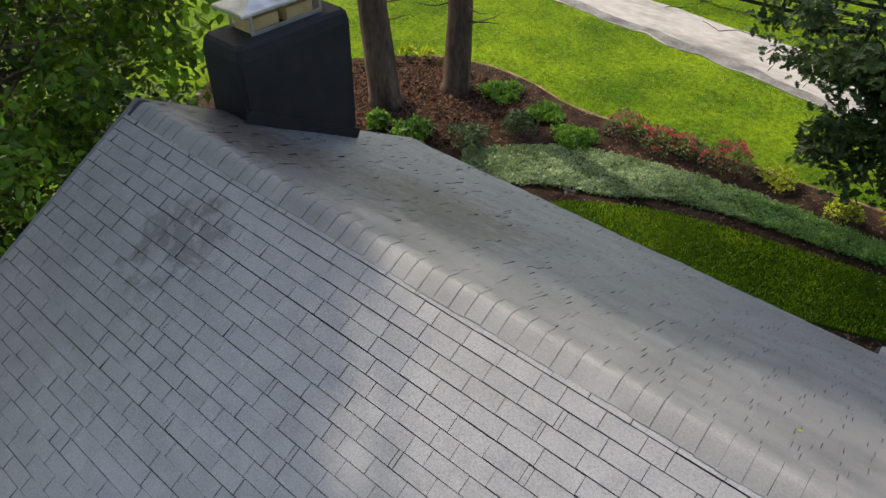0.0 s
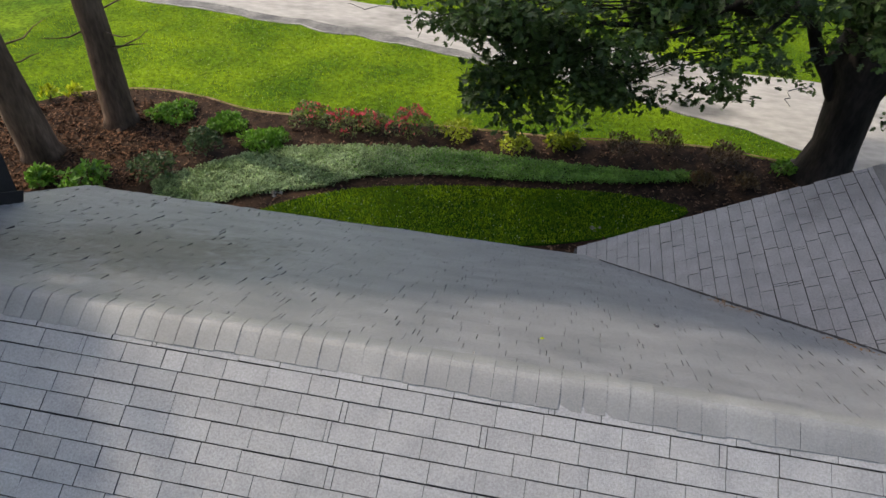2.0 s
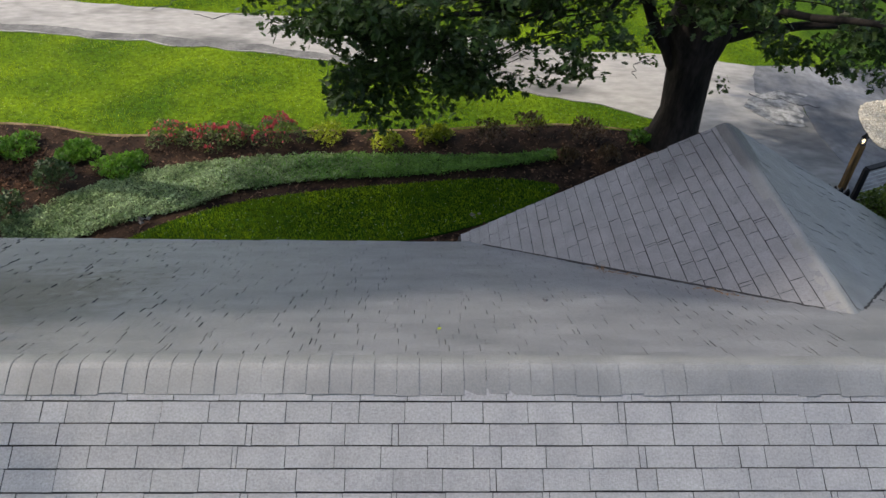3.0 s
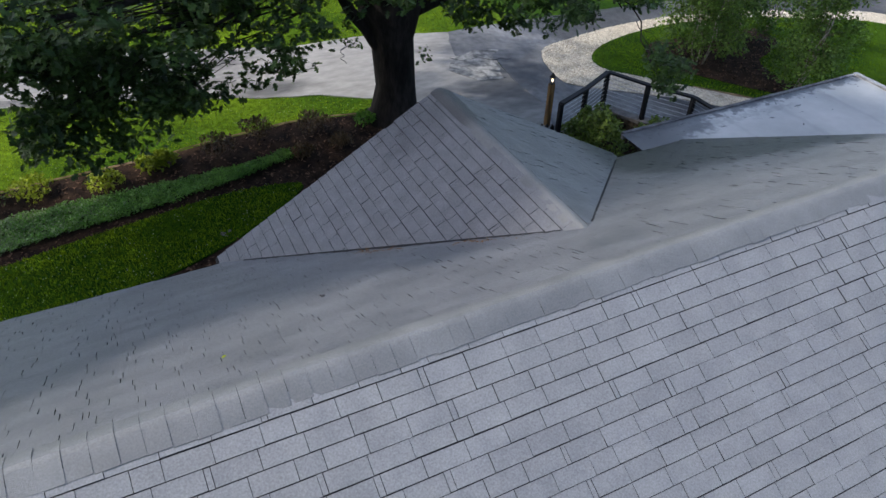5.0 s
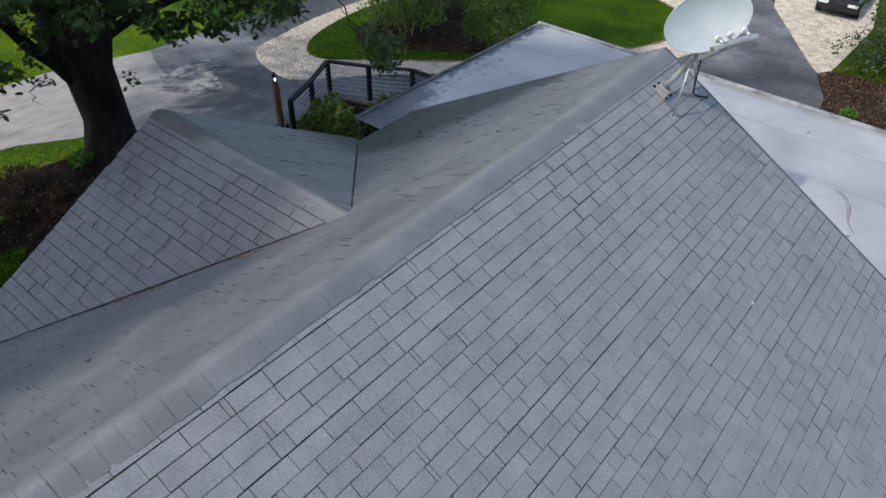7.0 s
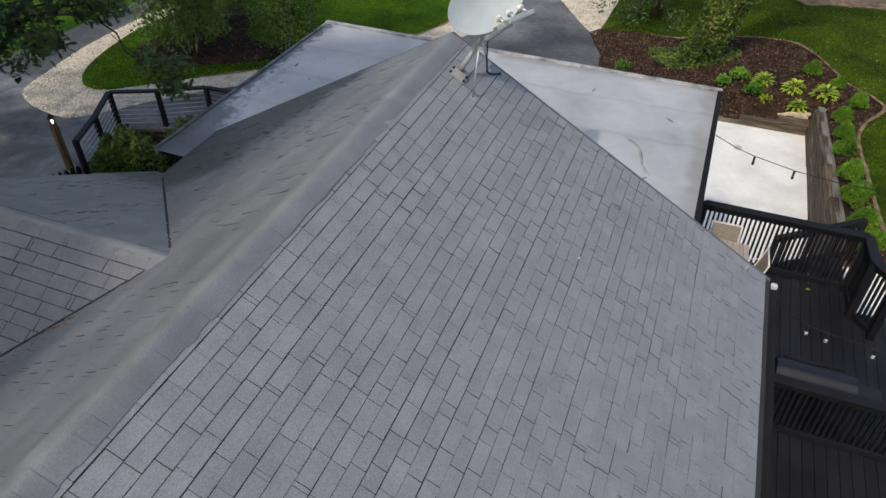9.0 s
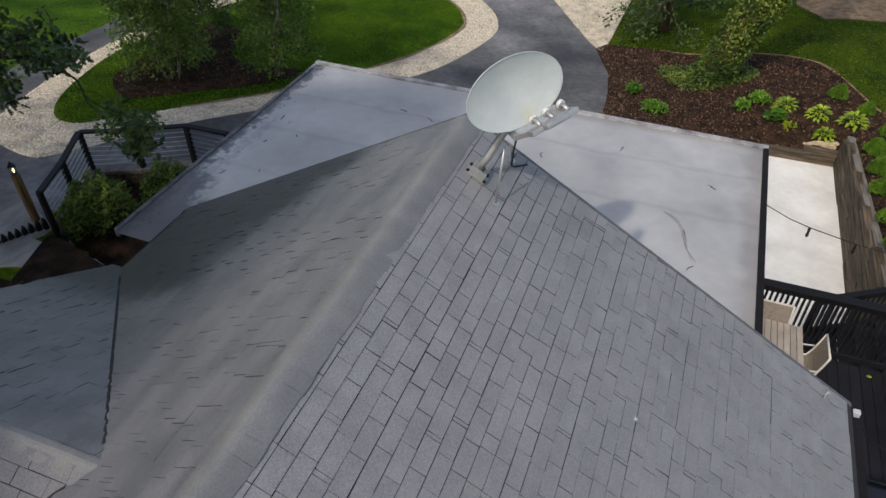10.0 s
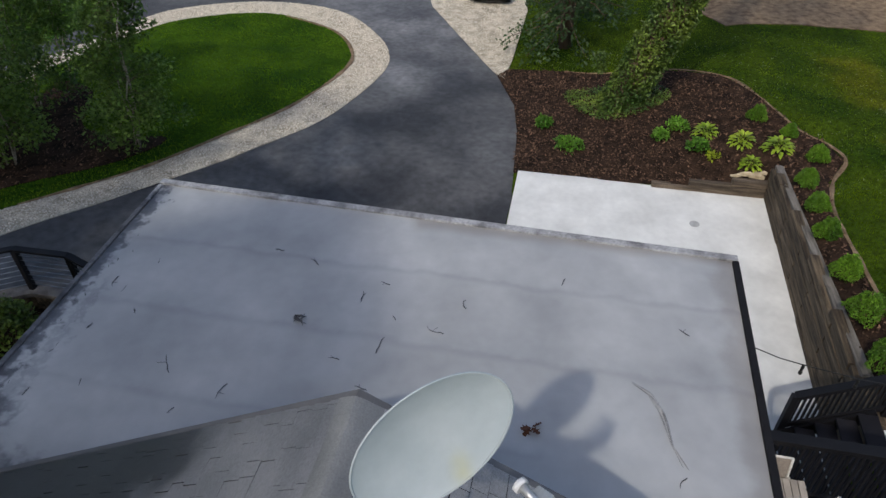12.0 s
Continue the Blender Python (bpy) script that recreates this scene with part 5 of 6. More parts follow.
lamp = thing("post_lantern", "weathered cedar post with a small lit lantern, beside the drive", "lamp post")
LX, LY = 9.30, 12.69
part("post", box((LX - .062, LY - .062, float(height(LX, LY)) - .1), (LX + .062, LY + .062, 2.58), .012), M_POST, lamp)
part("base_cap", box((LX - .05, LY - .05, 2.58), (LX + .05, LY + .05, 2.60), .005), M_BLACK, lamp)
for sx in (-.042, .042):
    for sy in (-.042, .042):
        part("lantern_bar", bar((LX + sx, LY + sy, 2.60), (LX + sx, LY + sy, 2.75), .010, .010, .002), M_BLACK, lamp)
v, f = tube([(LX, LY, 2.75), (LX, LY, 2.775), (LX, LY, 2.84), (LX, LY, 2.87)], [.085, .07, .025, .007], 4)
solid("lantern_roof", v, f, M_BLACK, lamp)
M_GLOW = bpy.data.materials.new("lit lantern bulb")
M_GLOW.use_nodes = True
M_GLOW.node_tree.nodes["Principled BSDF"].inputs["Emission Color"].default_value = (1, .72, .38, 1)
M_GLOW.node_tree.nodes["Principled BSDF"].inputs["Emission Strength"].default_value = 3.0
v, f = tube([(LX, LY, 2.62), (LX, LY, 2.66), (LX, LY, 2.70), (LX, LY, 2.725)], [.010, .024, .02, .004], 10)
solid("bulb", v, f, M_GLOW, lamp, "warm lit bulb", True)
knob = tube([(3.17, 3.86, 6.27), (3.17, 3.86, 6.30), (3.17, 3.86, 6.325), (3.17, 3.86, 6.335)], [.030, .030, .022, .006], 12)
tagged(solid("vent_stub", *knob, M_BLACK, smooth=True), "small dark vent stub on the roof where ridges meet", "vent")

edging = thing("stake_edging", "row of dark pointed timber stakes beside the drive", "garden edging")
for i in range(11):
    x, y = 8.02 + .115 * i, 12.84 - .055 * i
    g = float(height(x, y)) - .1
    part("stake", prism([(x - .052, g), (x + .052, g), (x + .052, 1.60), (x + .01, 1.71), (x - .052, 1.57)], y - .03, y + .03, 1), M_RAIL, edging)


# ---- plants ----
def cluster_leaves(centres, per, radius, size, shape=OVAL, lift=-.2, squash=.75):
    """Leaves in loose sprays round each centre."""
    C = np.asarray(centres, float)
    n = len(C) * per
    d = rng.normal(0, 1, (n, 3))
    d /= np.linalg.norm(d, axis=1)[:, None]
    d *= (rng.uniform(.15, 1, n) ** .6)[:, None] * radius
    d[:, 2] *= squash
    return scatter(shape, np.repeat(C, per, 0) + d, size * rng.uniform(.65, 1.25, n), lift, 1.2)


def in_ball(centre, radii, n, seed, low=None, shell=.35):
    r = np.random.default_rng(seed)
    out = []
    while len(out) < n:
        d = r.normal(0, 1, 3)
        d /= np.linalg.norm(d)
        p = np.array(centre) + d * np.array(radii) * (shell + (1 - shell) * r.uniform() ** .5)
        if low is None or p[2] > low(p[0], p[1]):
            out.append(p)
    return np.array(out)


def limb(a, b, r0, r1, seed, sag=.0, n=6, sides=8):
    pts = between(a, b, n)
    ln = (Vector(b) - Vector(a)).length
    pts = [pts[0]] + wobble(pts[1:-1], ln * .035, seed) + [pts[-1]]
    pts = [p - Vector((0, 0, sag * math.sin(math.pi * i / (n - 1)))) for i, p in enumerate(pts)]
    return tube(pts, [r0 + (r1 - r0) * i / (n - 1) for i in range(n)], sides)


def shrub(x, y, wide, tall, leaf, size, count, label, category="shrub", group="", base=None, shape=OVAL, bloom=None, dome=.55, lift=.3):
    """A mound of many leaves on a few stems, with an uneven outline."""
    z = float(height(x, y)) + .04 if base is None else base
    ob = thing("shrub", label, category, group, at=pose(x, y, z))
    n = count
    a = rng.uniform(0, 2 * math.pi, n)
    q = np.sqrt(rng.uniform(0, 1, n))
    lump = 1 + .16 * np.sin(a * 3 + rng.uniform(0, 6)) + .10 * np.sin(a * 7 + rng.uniform(0, 6))
    top = tall * (1 - q ** 2.6 * dome) * (1 + .12 * np.sin(a * 4 + q * 7 + rng.uniform(0, 6)))
    z_ = top * (1 - .5 * rng.uniform(0, 1, n) ** 2.0)
    P = np.stack([np.cos(a) * q * lump * wide / 2, np.sin(a) * q * lump * wide / 2, np.maximum(z_, .02)], -1)
    v, f = scatter(shape, P, size * rng.uniform(.6, 1.3, n), lift, 1.2)
    solid("foliage", v, f, leaf, ob)
    stems = joined(*[tube([(0, 0, 0), (math.cos(t) * wide * .15, math.sin(t) * wide * .15, tall * .4), (math.cos(t) * wide * .28, math.sin(t) * wide * .28, tall * .75)], [.014, .010, .005], 5) for t in (0, 1.3, 2.6, 3.9, 5.2)])
    solid("stem", *stems, M_BARK, ob)
    if bloom is not None:
        mat_b, nb, sb = bloom
        near_b = np.min([(P[:, 0] - c[0]) ** 2 + (P[:, 1] - c[1]) ** 2 for c in P[rng.choice(n, 7)]], axis=0)
        wt = np.exp(-near_b / (wide * .11) ** 2) + .02
        pick = rng.choice(n, nb, p=wt / wt.sum())
        PB = P[pick].copy()
        PB[:, 2] = top[pick] + .01
        v, f = scatter(OVAL, PB, sb * rng.uniform(.6, 1.3, nb), .9, 1.0)
        solid("blossom", v, f, mat_b, ob, "small bright blossoms")
    return ob


def low_oak(x, y):
    """Lower reach of the oak's leaves."""
    return float(np.interp(x, [-4.2, -3.3, -1.8, -.6, 1.1, 2.2, 3.2, 5.0, 8.4, 9.3, 10.5], [5.3, 4.9, 3.1, 2.75, 2.95, 3.95, 4.8, 5.2, 4.9, 4.4, 4.8])) + .3 * noise.noise((x * 1.3, y * .9, 2.2))


def oak_tree():
    oak = thing("oak_tree", "large dark oak with drooping lobed foliage over the drive", "tree")
    g = float(height(5.9, 14.4))
    trunk = joined(
        tube([(5.80, 14.45, g - .2), (5.86, 14.4, g + .15), (5.92, 14.4, g + .9), (5.88, 14.45, g + 2.0), (5.85, 14.5, g + 2.7), (5.95, 14.55, g + 3.4)], [.82, .60, .48, .50, .72, .62], 16),
        limb((6.0, 14.45, g + 2.2), (7.6, 14.6, g + 4.6), .40, .24, 1), limb((5.8, 14.5, g + 2.4), (5.3, 14.9, g + 6.0), .46, .22, 2),
        limb((5.7, 14.42, g + 1.7), (4.5, 14.3, g + 3.6), .17, .12, 3), limb((6.1, 14.4, g + 2.5), (10.4, 13.6, 4.55), .13, .03, 5, -.2), *[limb((5.8, 14.42, g + .1), (5.8 + math.cos(t) * 1.0, 14.42 + math.sin(t) * .9, g - .12), .22, .05, 70 + i, n=4) for i, t in enumerate((.3, 1.6, 2.8, 4.0, 5.2))])
    solid("trunk", *trunk, M_OAKBARK, oak, "thick dark furrowed trunk", True)
    ends = []
    r = random.Random(8)
    low_c = [p for p in list(in_ball((3.2, 13.6, 5.2), (7.2, 2.4, 2.2), 900, 3, low_oak, .1)) if p[2] < 6.6 and (p[0] < 5.0 or p[2] > 4.55)]
    low_c = [p for p in low_c if noise.noise((p[0] * 1.0, p[1] * 1.0, p[2] * 1.0)) > -.02]
    droop = [p for p in in_ball((-.3, 13.3, 3.9), (2.1, .9, 1.5), 150, 33, lambda x, y: low_oak(x, y) - .1, .05) if noise.noise((p[0] * 1.7, p[1] * 1.7, p[2] * 1.7)) > -.04]
    low_c = droop + low_c[:330]
    # Crown lobes above the view, some added to shade the bough and birches.
    hi_c = np.concatenate([in_ball((5.0, 14.5, 11.0), (8.0, 6.0, 5.0), 85, 4, lambda x, y: 6.2, .3), in_ball((4.5, 17.6, 15.5), (4.2, 2.6, 3.0), 80, 6), in_ball((7.6, 10.6, 9.6), (3.0, 2.4, 1.5), 30, 19, None, .1), in_ball((2.4, 9.8, 11.4), (2.2, 1.3, 1.5), 55, 9)])
    fringe = [np.array((x, 13.5 + r.uniform(-.4, .4), 3.95 + .35 * noise.noise((x * 1.7, 0, 3)) + r.uniform(0, .75))) for x in np.linspace(6.9, 10.5, 20)]
    low_c += fringe
    bl = []
    for i, p in enumerate(low_c[:-20]):
        if i % 8 == 3:
            src = Vector((4.3 + r.uniform(-1.5, 2.5), 14.3, 5.6))
            bl.append(limb(src.lerp(Vector(p), .45), p, .018, .006, 100 + i, -.15, 5, 5))
    main_ends = [(-2.6, 13.2, 5.3), (-.4, 13.0, 4.6), (1.6, 13.0, 5.0), (3.2, 12.3, 5.3), (9.8, 13.4, 4.9), (8.2, 12.4, 5.3), (2.0, 15.0, 5.6), (11.2, 14.4, 5.6)]
    for i, e in enumerate(main_ends):
        src = (4.4, 14.3, g + 3.8) if e[0] < 5 else (7.4, 14.6, g + 4.2)
        bl.append(limb(src, e, .11, .03, 300 + i, -.25, 7, 7))
    solid("bough", *joined(*bl), M_OAKBARK, oak, "", True)
    solid("crown", *cluster_leaves(low_c, 40, .40, .185, LOBED), L_OAK, oak, "dark green lobed leaves")
    solid("upper_crown", *cluster_leaves(hi_c, 34, 1.1, .42, LOBED), L_OAK, oak)
    tips = [(8.3, 8.1, 5.05), (8.15, 8.0, 4.85), (8.45, 8.3, 5.1), (8.2, 8.2, 5.2), (8.0, 7.9, 4.95), (8.35, 8.0, 4.75), (8.6, 8.75, 5.15), (7.95, 7.75, 5.40), (8.10, 7.55, 5.32), (7.80, 7.85, 5.25),
            (7.90, 7.65, 5.12), (7.72, 7.98, 5.44), (8.25, 7.9, 5.25)]
    bough = joined(limb((9.8, 13.4, 4.9), (9.25, 10.4, 5.25), .03, .018, 401, .1), limb((9.25, 10.4, 5.25), (8.15, 8.0, 4.9), .018, .006, 402, .12), limb((8.9, 9.6, 5.05), (8.4, 8.2, 4.8), .010, .004, 403),
                   limb((9.1, 10.0, 5.1), (8.6, 8.75, 5.22), .008, .003, 404), limb((10.0, 13.9, 4.2), (9.8, 11.3, 5.5), .06, .035, 405, .05), limb((9.8, 11.7, 5.35), (9.2, 10.6, 5.14), .02, .014, 406),
                   limb((6.6, 11.6, 5.7), (8.0, 9.3, 6.35), .065, .035, 407, .05), limb((7.6, 9.9, 6.1), (8.5, 9.2, 5.95), .02, .008, 408), limb((7.2, 10.4, 6.0), (7.9, 9.9, 5.5), .016, .006, 409),
                   limb((6.2, 14.4, 4.6), (6.6, 11.6, 5.7), .12, .065, 410))
    solid("hanging_bough", *bough, M_OAKBARK, oak, "", True)
    over = [(7.25, 9.6, 6.3), (7.45, 9.4, 6.15), (7.0, 9.8, 6.25), (7.25, 9.45, 5.8), (7.1, 9.5, 5.65), (6.8, 9.65, 5.55), (7.9, 9.05, 6.2), (8.15, 8.8, 6.1), (7.7, 9.3, 6.4), (8.3, 9.5, 5.95), (8.45, 9.5, 5.8),
            (8.7, 9.3, 5.75), (8.2, 9.85, 6.2), (7.8, 9.9, 5.6), (7.75, 9.85, 5.4), (8.2, 9.9, 6.45), (8.6, 9.6, 6.3)]
    solid("bough_leaves", *cluster_leaves(tips, 46, .21, .105, LOBED), L_OAK, oak)
    solid("bough_leaves", *cluster_leaves(over + [(9.8, 12.9, 4.2), (9.8, 12.5, 4.4), (9.6, 10.4, 5.45), (9.6, 10.75, 5.5), (9.8, 11.6, 5.45), (9.85, 13.4, 4.6)], 56, .27, .12, LOBED), L_OAK, oak)
    spr = [(6.62, 14.3, 3.05), (6.66, 14.28, 3.2), (4.75, 14.1, 4.1), (4.6, 14.1, 3.9), (4.85, 14.1, 3.75), (4.65, 14.05, 4.3)]
    for p in spr:
        solid("trunk_sprout", *cluster_leaves([p], 16, .17, .11, LOBED), L_OAK, oak)


def near_tree():
    tree = thing("broadleaf_tree", "bright green broadleaf tree crowding the roof's end", "tree")
    g = float(height(-10.6, 1.6))
    solid("trunk", *joined(tube([(-10.7, 1.5, g - .2), (-10.6, 1.6, g + 1.2), (-10.3, 1.9, g + 3.2), (-10.0, 2.2, g + 5.5), (-9.9, 2.3, g + 8)], [.34, .24, .20, .15, .10], 12)), M_BARK, tree, "", True)

    def low(x, y):
        return 4.35 + .5 * noise.noise((x * .8, y * .8, 5)) + max(0, (y - 3.2)) * .55 + max(0, x + 8.2) * .6

    c = in_ball((-9.3, 2.7, 6.6), (2.3, 2.9, 2.7), 260, 12, low, .25)
    c = np.array([p for p in c if not (p[0] > -7.7) and noise.noise((p[0] * 1.1, p[1] * 1.1, p[2] * 1.1)) > -.22])
    bl = [limb((-10.2, 2.0, g + 3.4 + .25 * (i % 7)), p, .03, .006, 500 + i, -.1, 5, 5) for i, p in enumerate(c) if i % 9 == 0]
    solid("bough", *joined(*bl), M_BARK, tree, "thin bare branches", True)
    solid("crown", *cluster_leaves(c, 54, .48, .165, OVAL, -.35), L_NEAR, tree, "lime green oval leaves")
    # Unseen lobes overhead, placed to shade the roof's west end.
    hi = np.concatenate([in_ball((-10.5, 2.0, 12.0), (2.2, 4.6, 2.4), 250, 13, lambda x, y: 9.4), in_ball((-10.1, .6, 12.8), (2.6, 4.4, 2.4), 230, 16, None, .1), in_ball((-9.4, -1.6, 12.2), (2.2, 3.4, 2.2), 230, 17, None, .1), in_ball((-11.6, 7.3, 14.3), (2.6, 2.2, 3.4), 110, 15)])
    solid("upper_crown", *cluster_leaves(hi, 40, .9, .30), L_NEAR, tree)
    # Lower and inner leaves: a darker leaf colour paints in their shade.
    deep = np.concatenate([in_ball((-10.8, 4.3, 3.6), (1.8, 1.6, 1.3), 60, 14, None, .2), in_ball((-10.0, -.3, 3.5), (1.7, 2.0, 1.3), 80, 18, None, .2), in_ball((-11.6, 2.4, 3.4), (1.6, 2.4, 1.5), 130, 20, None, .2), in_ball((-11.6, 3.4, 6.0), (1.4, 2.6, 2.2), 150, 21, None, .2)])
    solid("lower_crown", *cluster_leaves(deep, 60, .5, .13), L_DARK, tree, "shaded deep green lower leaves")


def pine(x, y, top, lean, seed, r0, head=()):
    g = float(height(x, y))
    tree = thing("pine_tree", "tall bare-trunked pine rising from a mulch bed", "tree", "pines in the mulch bed")
    tip = Vector((x + lean[0], y + lean[1], top))
    base = Vector((x, y, g - .1))
    pts = between(base, tip, 12)
    pts = [pts[0]] + wobble(pts[1:-1], .06, seed) + [pts[-1]]
    rad = [r0 * (1.45 if i == 0 else 1.0 - .75 * i / 11) for i in range(12)]
    solid("trunk", *joined(tube(pts[:1] + [base.lerp(tip, .012)] + pts[1:], [r0 * 1.5, r0 * 1.12] + rad[1:], 16),
                           *[limb(base + Vector((0, 0, .22)), base + Vector((math.cos(t) * .62, math.sin(t) * .62, .03)), r0 * .45, .03, seed + i, n=4) for i, t in enumerate((.2, 1.4, 2.7, 3.9, 5.1))]), M_BARK, tree, "", True)
    r = random.Random(seed)
    stubs = []
    for i in range(11):
        q = r.uniform(.07, .2)
        p = base.lerp(tip, q)
        a = r.uniform(0, 6.28)
        stubs.append(limb(p, p + Vector((math.cos(a), math.sin(a), r.uniform(-.1, .35))) * r.uniform(.5, 1.5), .028, .006, seed + 20 + i, .05, 5, 6))
    for stub in stubs:
        solid("dead_bough", *stub, M_BARK, tree, "short dead side branch", True)
    cs, br = [], []
    for i in range(80):
        q = r.uniform(.36, 1.0)
        p = base.lerp(tip, q)
        a, ln = r.uniform(0, 6.28), 4.2 * (1.1 - q) + .9
        e = p + Vector((math.cos(a) * ln, math.sin(a) * ln, r.uniform(-.4, .5)))
        br.append(limb(p, e, .05, .012, seed + 60 + i, .1, 4, 5))
        cs += [p.lerp(e, u) for u in (.45, .7, .95)]
    solid("bough", *joined(*br), M_BARK, tree, "", True)
    cs += [Vector(p) for p in head]
    solid("foliage", *cluster_leaves(cs, 44, .75, .36, SMALL), L_PINE, tree)


def birch(x, y, tall, wide, seed, base):
    tree = thing("birch_tree", "young multi-stemmed birch with pale bark on the island", "tree", "young birches")
    r = random.Random(seed)
    st, tw, cs = [], [], []
    for k in range(4):
        a = r.uniform(0, 6.28)
        e = Vector((x + math.cos(a) * wide * .28, y + math.sin(a) * wide * .28, base + tall))
        b = Vector((x + math.cos(a) * .12, y + math.sin(a) * .12, base - .05))
        st.append(limb(b, e, .024, .007, seed + k, 0, 7, 8))
        for i in range(20):
            q = r.uniform(.13, 1.0)
            p = b.lerp(e, q)
            t = r.uniform(0, 6.28)
            reach = wide * .5 * (1.05 - .55 * q) * r.uniform(.4, 1)
            o = p + Vector((math.cos(t) * reach, math.sin(t) * reach, r.uniform(-.25, .15)))
            tw.append(limb(p, o, .009, .003, seed + 30 + i, -.08, 4, 4))
            cs.append(o)
    solid("stem", *joined(*st), M_BIRCH, tree, "pale peeling stems", True)
    solid("bough", *joined(*tw), M_BARK, tree)["kind"] = "stuff"
    solid("crown", *cluster_leaves(cs, 95, .46, .115, OVAL), L_BIRCH, tree, "small light green leaves")


def ivy_tree():
    tree = thing("ivy_clad_tree", "leaning tree trunk clothed in green ivy", "tree")
    g = float(height(25.0, .3))
    pts = [Vector(p) for p in ((25.0, .35, g - .1), (25.0, .1, g + .6), (25.0, -.35, 1.3), (25.05, -.95, 2.6), (25.1, -1.6, 4.4), (25.2, -2.2, 7.0), (25.3, -2.6, 10))]
    solid("trunk", *tube(pts, [.50, .42, .38, .36, .32, .26, .18], 14), M_BARK, tree, "", True)
    P = []
    for i in range(len(pts) - 1):
        n = (3400, 3400, 4400, 4400, 1400, 300)[i]
        for _ in range(n):
            q = rng.uniform()
            a = rng.uniform(0, 6.28)
            rr = .50 + .10 * math.sin(a * 3 + i) + rng.uniform(-.08, .18)
            p = pts[i].lerp(pts[i + 1], q)
            P.append((p.x + math.cos(a) * rr, p.y + math.sin(a) * rr, p.z + rng.uniform(-.08, .08)))
    stump = [(25.0 + math.cos(a) * rr, .95 + math.sin(a) * rr, 1.0 + rng.uniform(-.35, .3)) for a, rr in zip(rng.uniform(0, 6.28, 260), rng.uniform(0, .28, 260))]
    solid("ivy", *scatter(OVAL, np.array(P + stump), rng.uniform(.07, .125, len(P) + len(stump)), -.5, 1.2), L_IVY, tree, "dense green ivy leaves")
    c = in_ball((25.5, -2.5, 8.5), (4.2, 4.2, 2.8), 110, 44, lambda x, y: 5.6)
    solid("crown", *cluster_leaves(c, 34, .9, .26), L_DARK, tree)
    x, y = sprinkle(smooth_loop([(25.9, 1.9), (24.6, 1.5), (23.8, .5), (24.3, -.7), (25.1, -1.3), (26.3, -.8), (26.5, .6)]), 3200)
    ivy = scatter(OVAL, np.stack([x, y, height(x, y) + rng.uniform(.05, .17, len(x))], -1), rng.uniform(.06, .11, len(x)), .1, .8)
    tagged(solid("ivy_patch", *ivy, L_IVY), "low green ivy spreading round the trunk", "ivy", kind="stuff")


def conifer(x, y, seed):
    tree = thing("evergreen_tree", "dark evergreen with drooping boughs at the lawn's edge", "tree")
    g = float(height(x, y))
    solid("trunk", *tube([(x, y, g - .1), (x, y, g + 4), (x, y, g + 9)], [.26, .2, .06], 10), M_BARK, tree, "", True)
    cs, br = [], []
    r = random.Random(seed)
    for i in range(90):
        q = r.uniform(.10, 1)
        a = r.uniform(0, 6.28)
        ln = 2.6 * (1.08 - q)
        p = Vector((x, y, g + 9 * q))
        e = p + Vector((math.cos(a) * ln, math.sin(a) * ln, -.45 * ln * .6))
        br.append(limb(p, e, .03, .008, seed + i, .05, 4, 4))
        cs += [p.lerp(e, u) for u in (.5, .75, 1.0)]
    solid("bough", *joined(*br), M_BARK, tree, "", True)
    solid("foliage", *cluster_leaves(cs, 36, .5, .17, SMALL, -.4), L_DARK, tree, "deep green drooping sprays")


oak_tree()
near_tree()
# Head tufts out of view, added to shade roof, wing, garage and lens lawn.
pine(-11.15, 11.35, 29.5, (-1.6, -1.2), 700, .36, np.concatenate([in_ball((-12.6, 10.4, 20.5), (2.6, 2.6, 3.4), 190, 61, None, .1), in_ball((-12.3, 10.8, 26.2), (2.4, 1.8, 3.6), 190, 67, None, .1), in_ball((-11.5, 8.75, 20.4), (1.8, 1.05, 2.0), 125, 68, None, .1), in_ball((-10.4, 9.9, 26.0), (1.7, 1.4, 2.6), 90, 70, None, .1), in_ball((-12.0, 7.6, 16.5), (2.0, 1.6, 2.2), 90, 69, None, .1)]))
pine(-10.25, 13.05, 26.0, (-.5, .5), 800, .33, in_ball((-9.8, 13.9, 13.3), (3.4, 1.9, 3.0), 150, 63, None, .1))
birch(16.9, 15.3, 4.4, 2.3, 900, .62)
birch(18.6, 12.9, 4.6, 2.3, 930, .45)
birch(18.0, 16.6, 4.8, 2.3, 960, .5)
birch(22.5, 17.6, 5.2, 2.7, 990, .15)
birch(20.4, 17.2, 4.9, 2.4, 1010, .25)
ivy_tree()
conifer(30.5, 2.2, 1100)

# front bed
for x, y, w in ((-9.2, 13.6, 1.25), (-7.7, 13.4, 1.0), (-6.55, 12.85, 1.2)):
    shrub(x, y, w * .88, .21, L_BRIGHT, .10, 1100, "low bright green spreading shrub in the mulch bed", group="low green shrubs", shape=SMALL, lift=.5)
for x, y, w, t in ((-7.65, 12.1, .75, .62), (-8.25, 11.0, .95, .5)):
    shrub(x, y, w, t, L_DARK, .085, 650, "small dark green upright shrub beside the groundcover", dome=.35)
for x, y, w in ((-10.4, 10.3, .55), (-9.5, 10.5, .95)):
    shrub(x, y, w, .36, L_BRIGHT, .12, 420, "bright leafy perennial near the eaves")
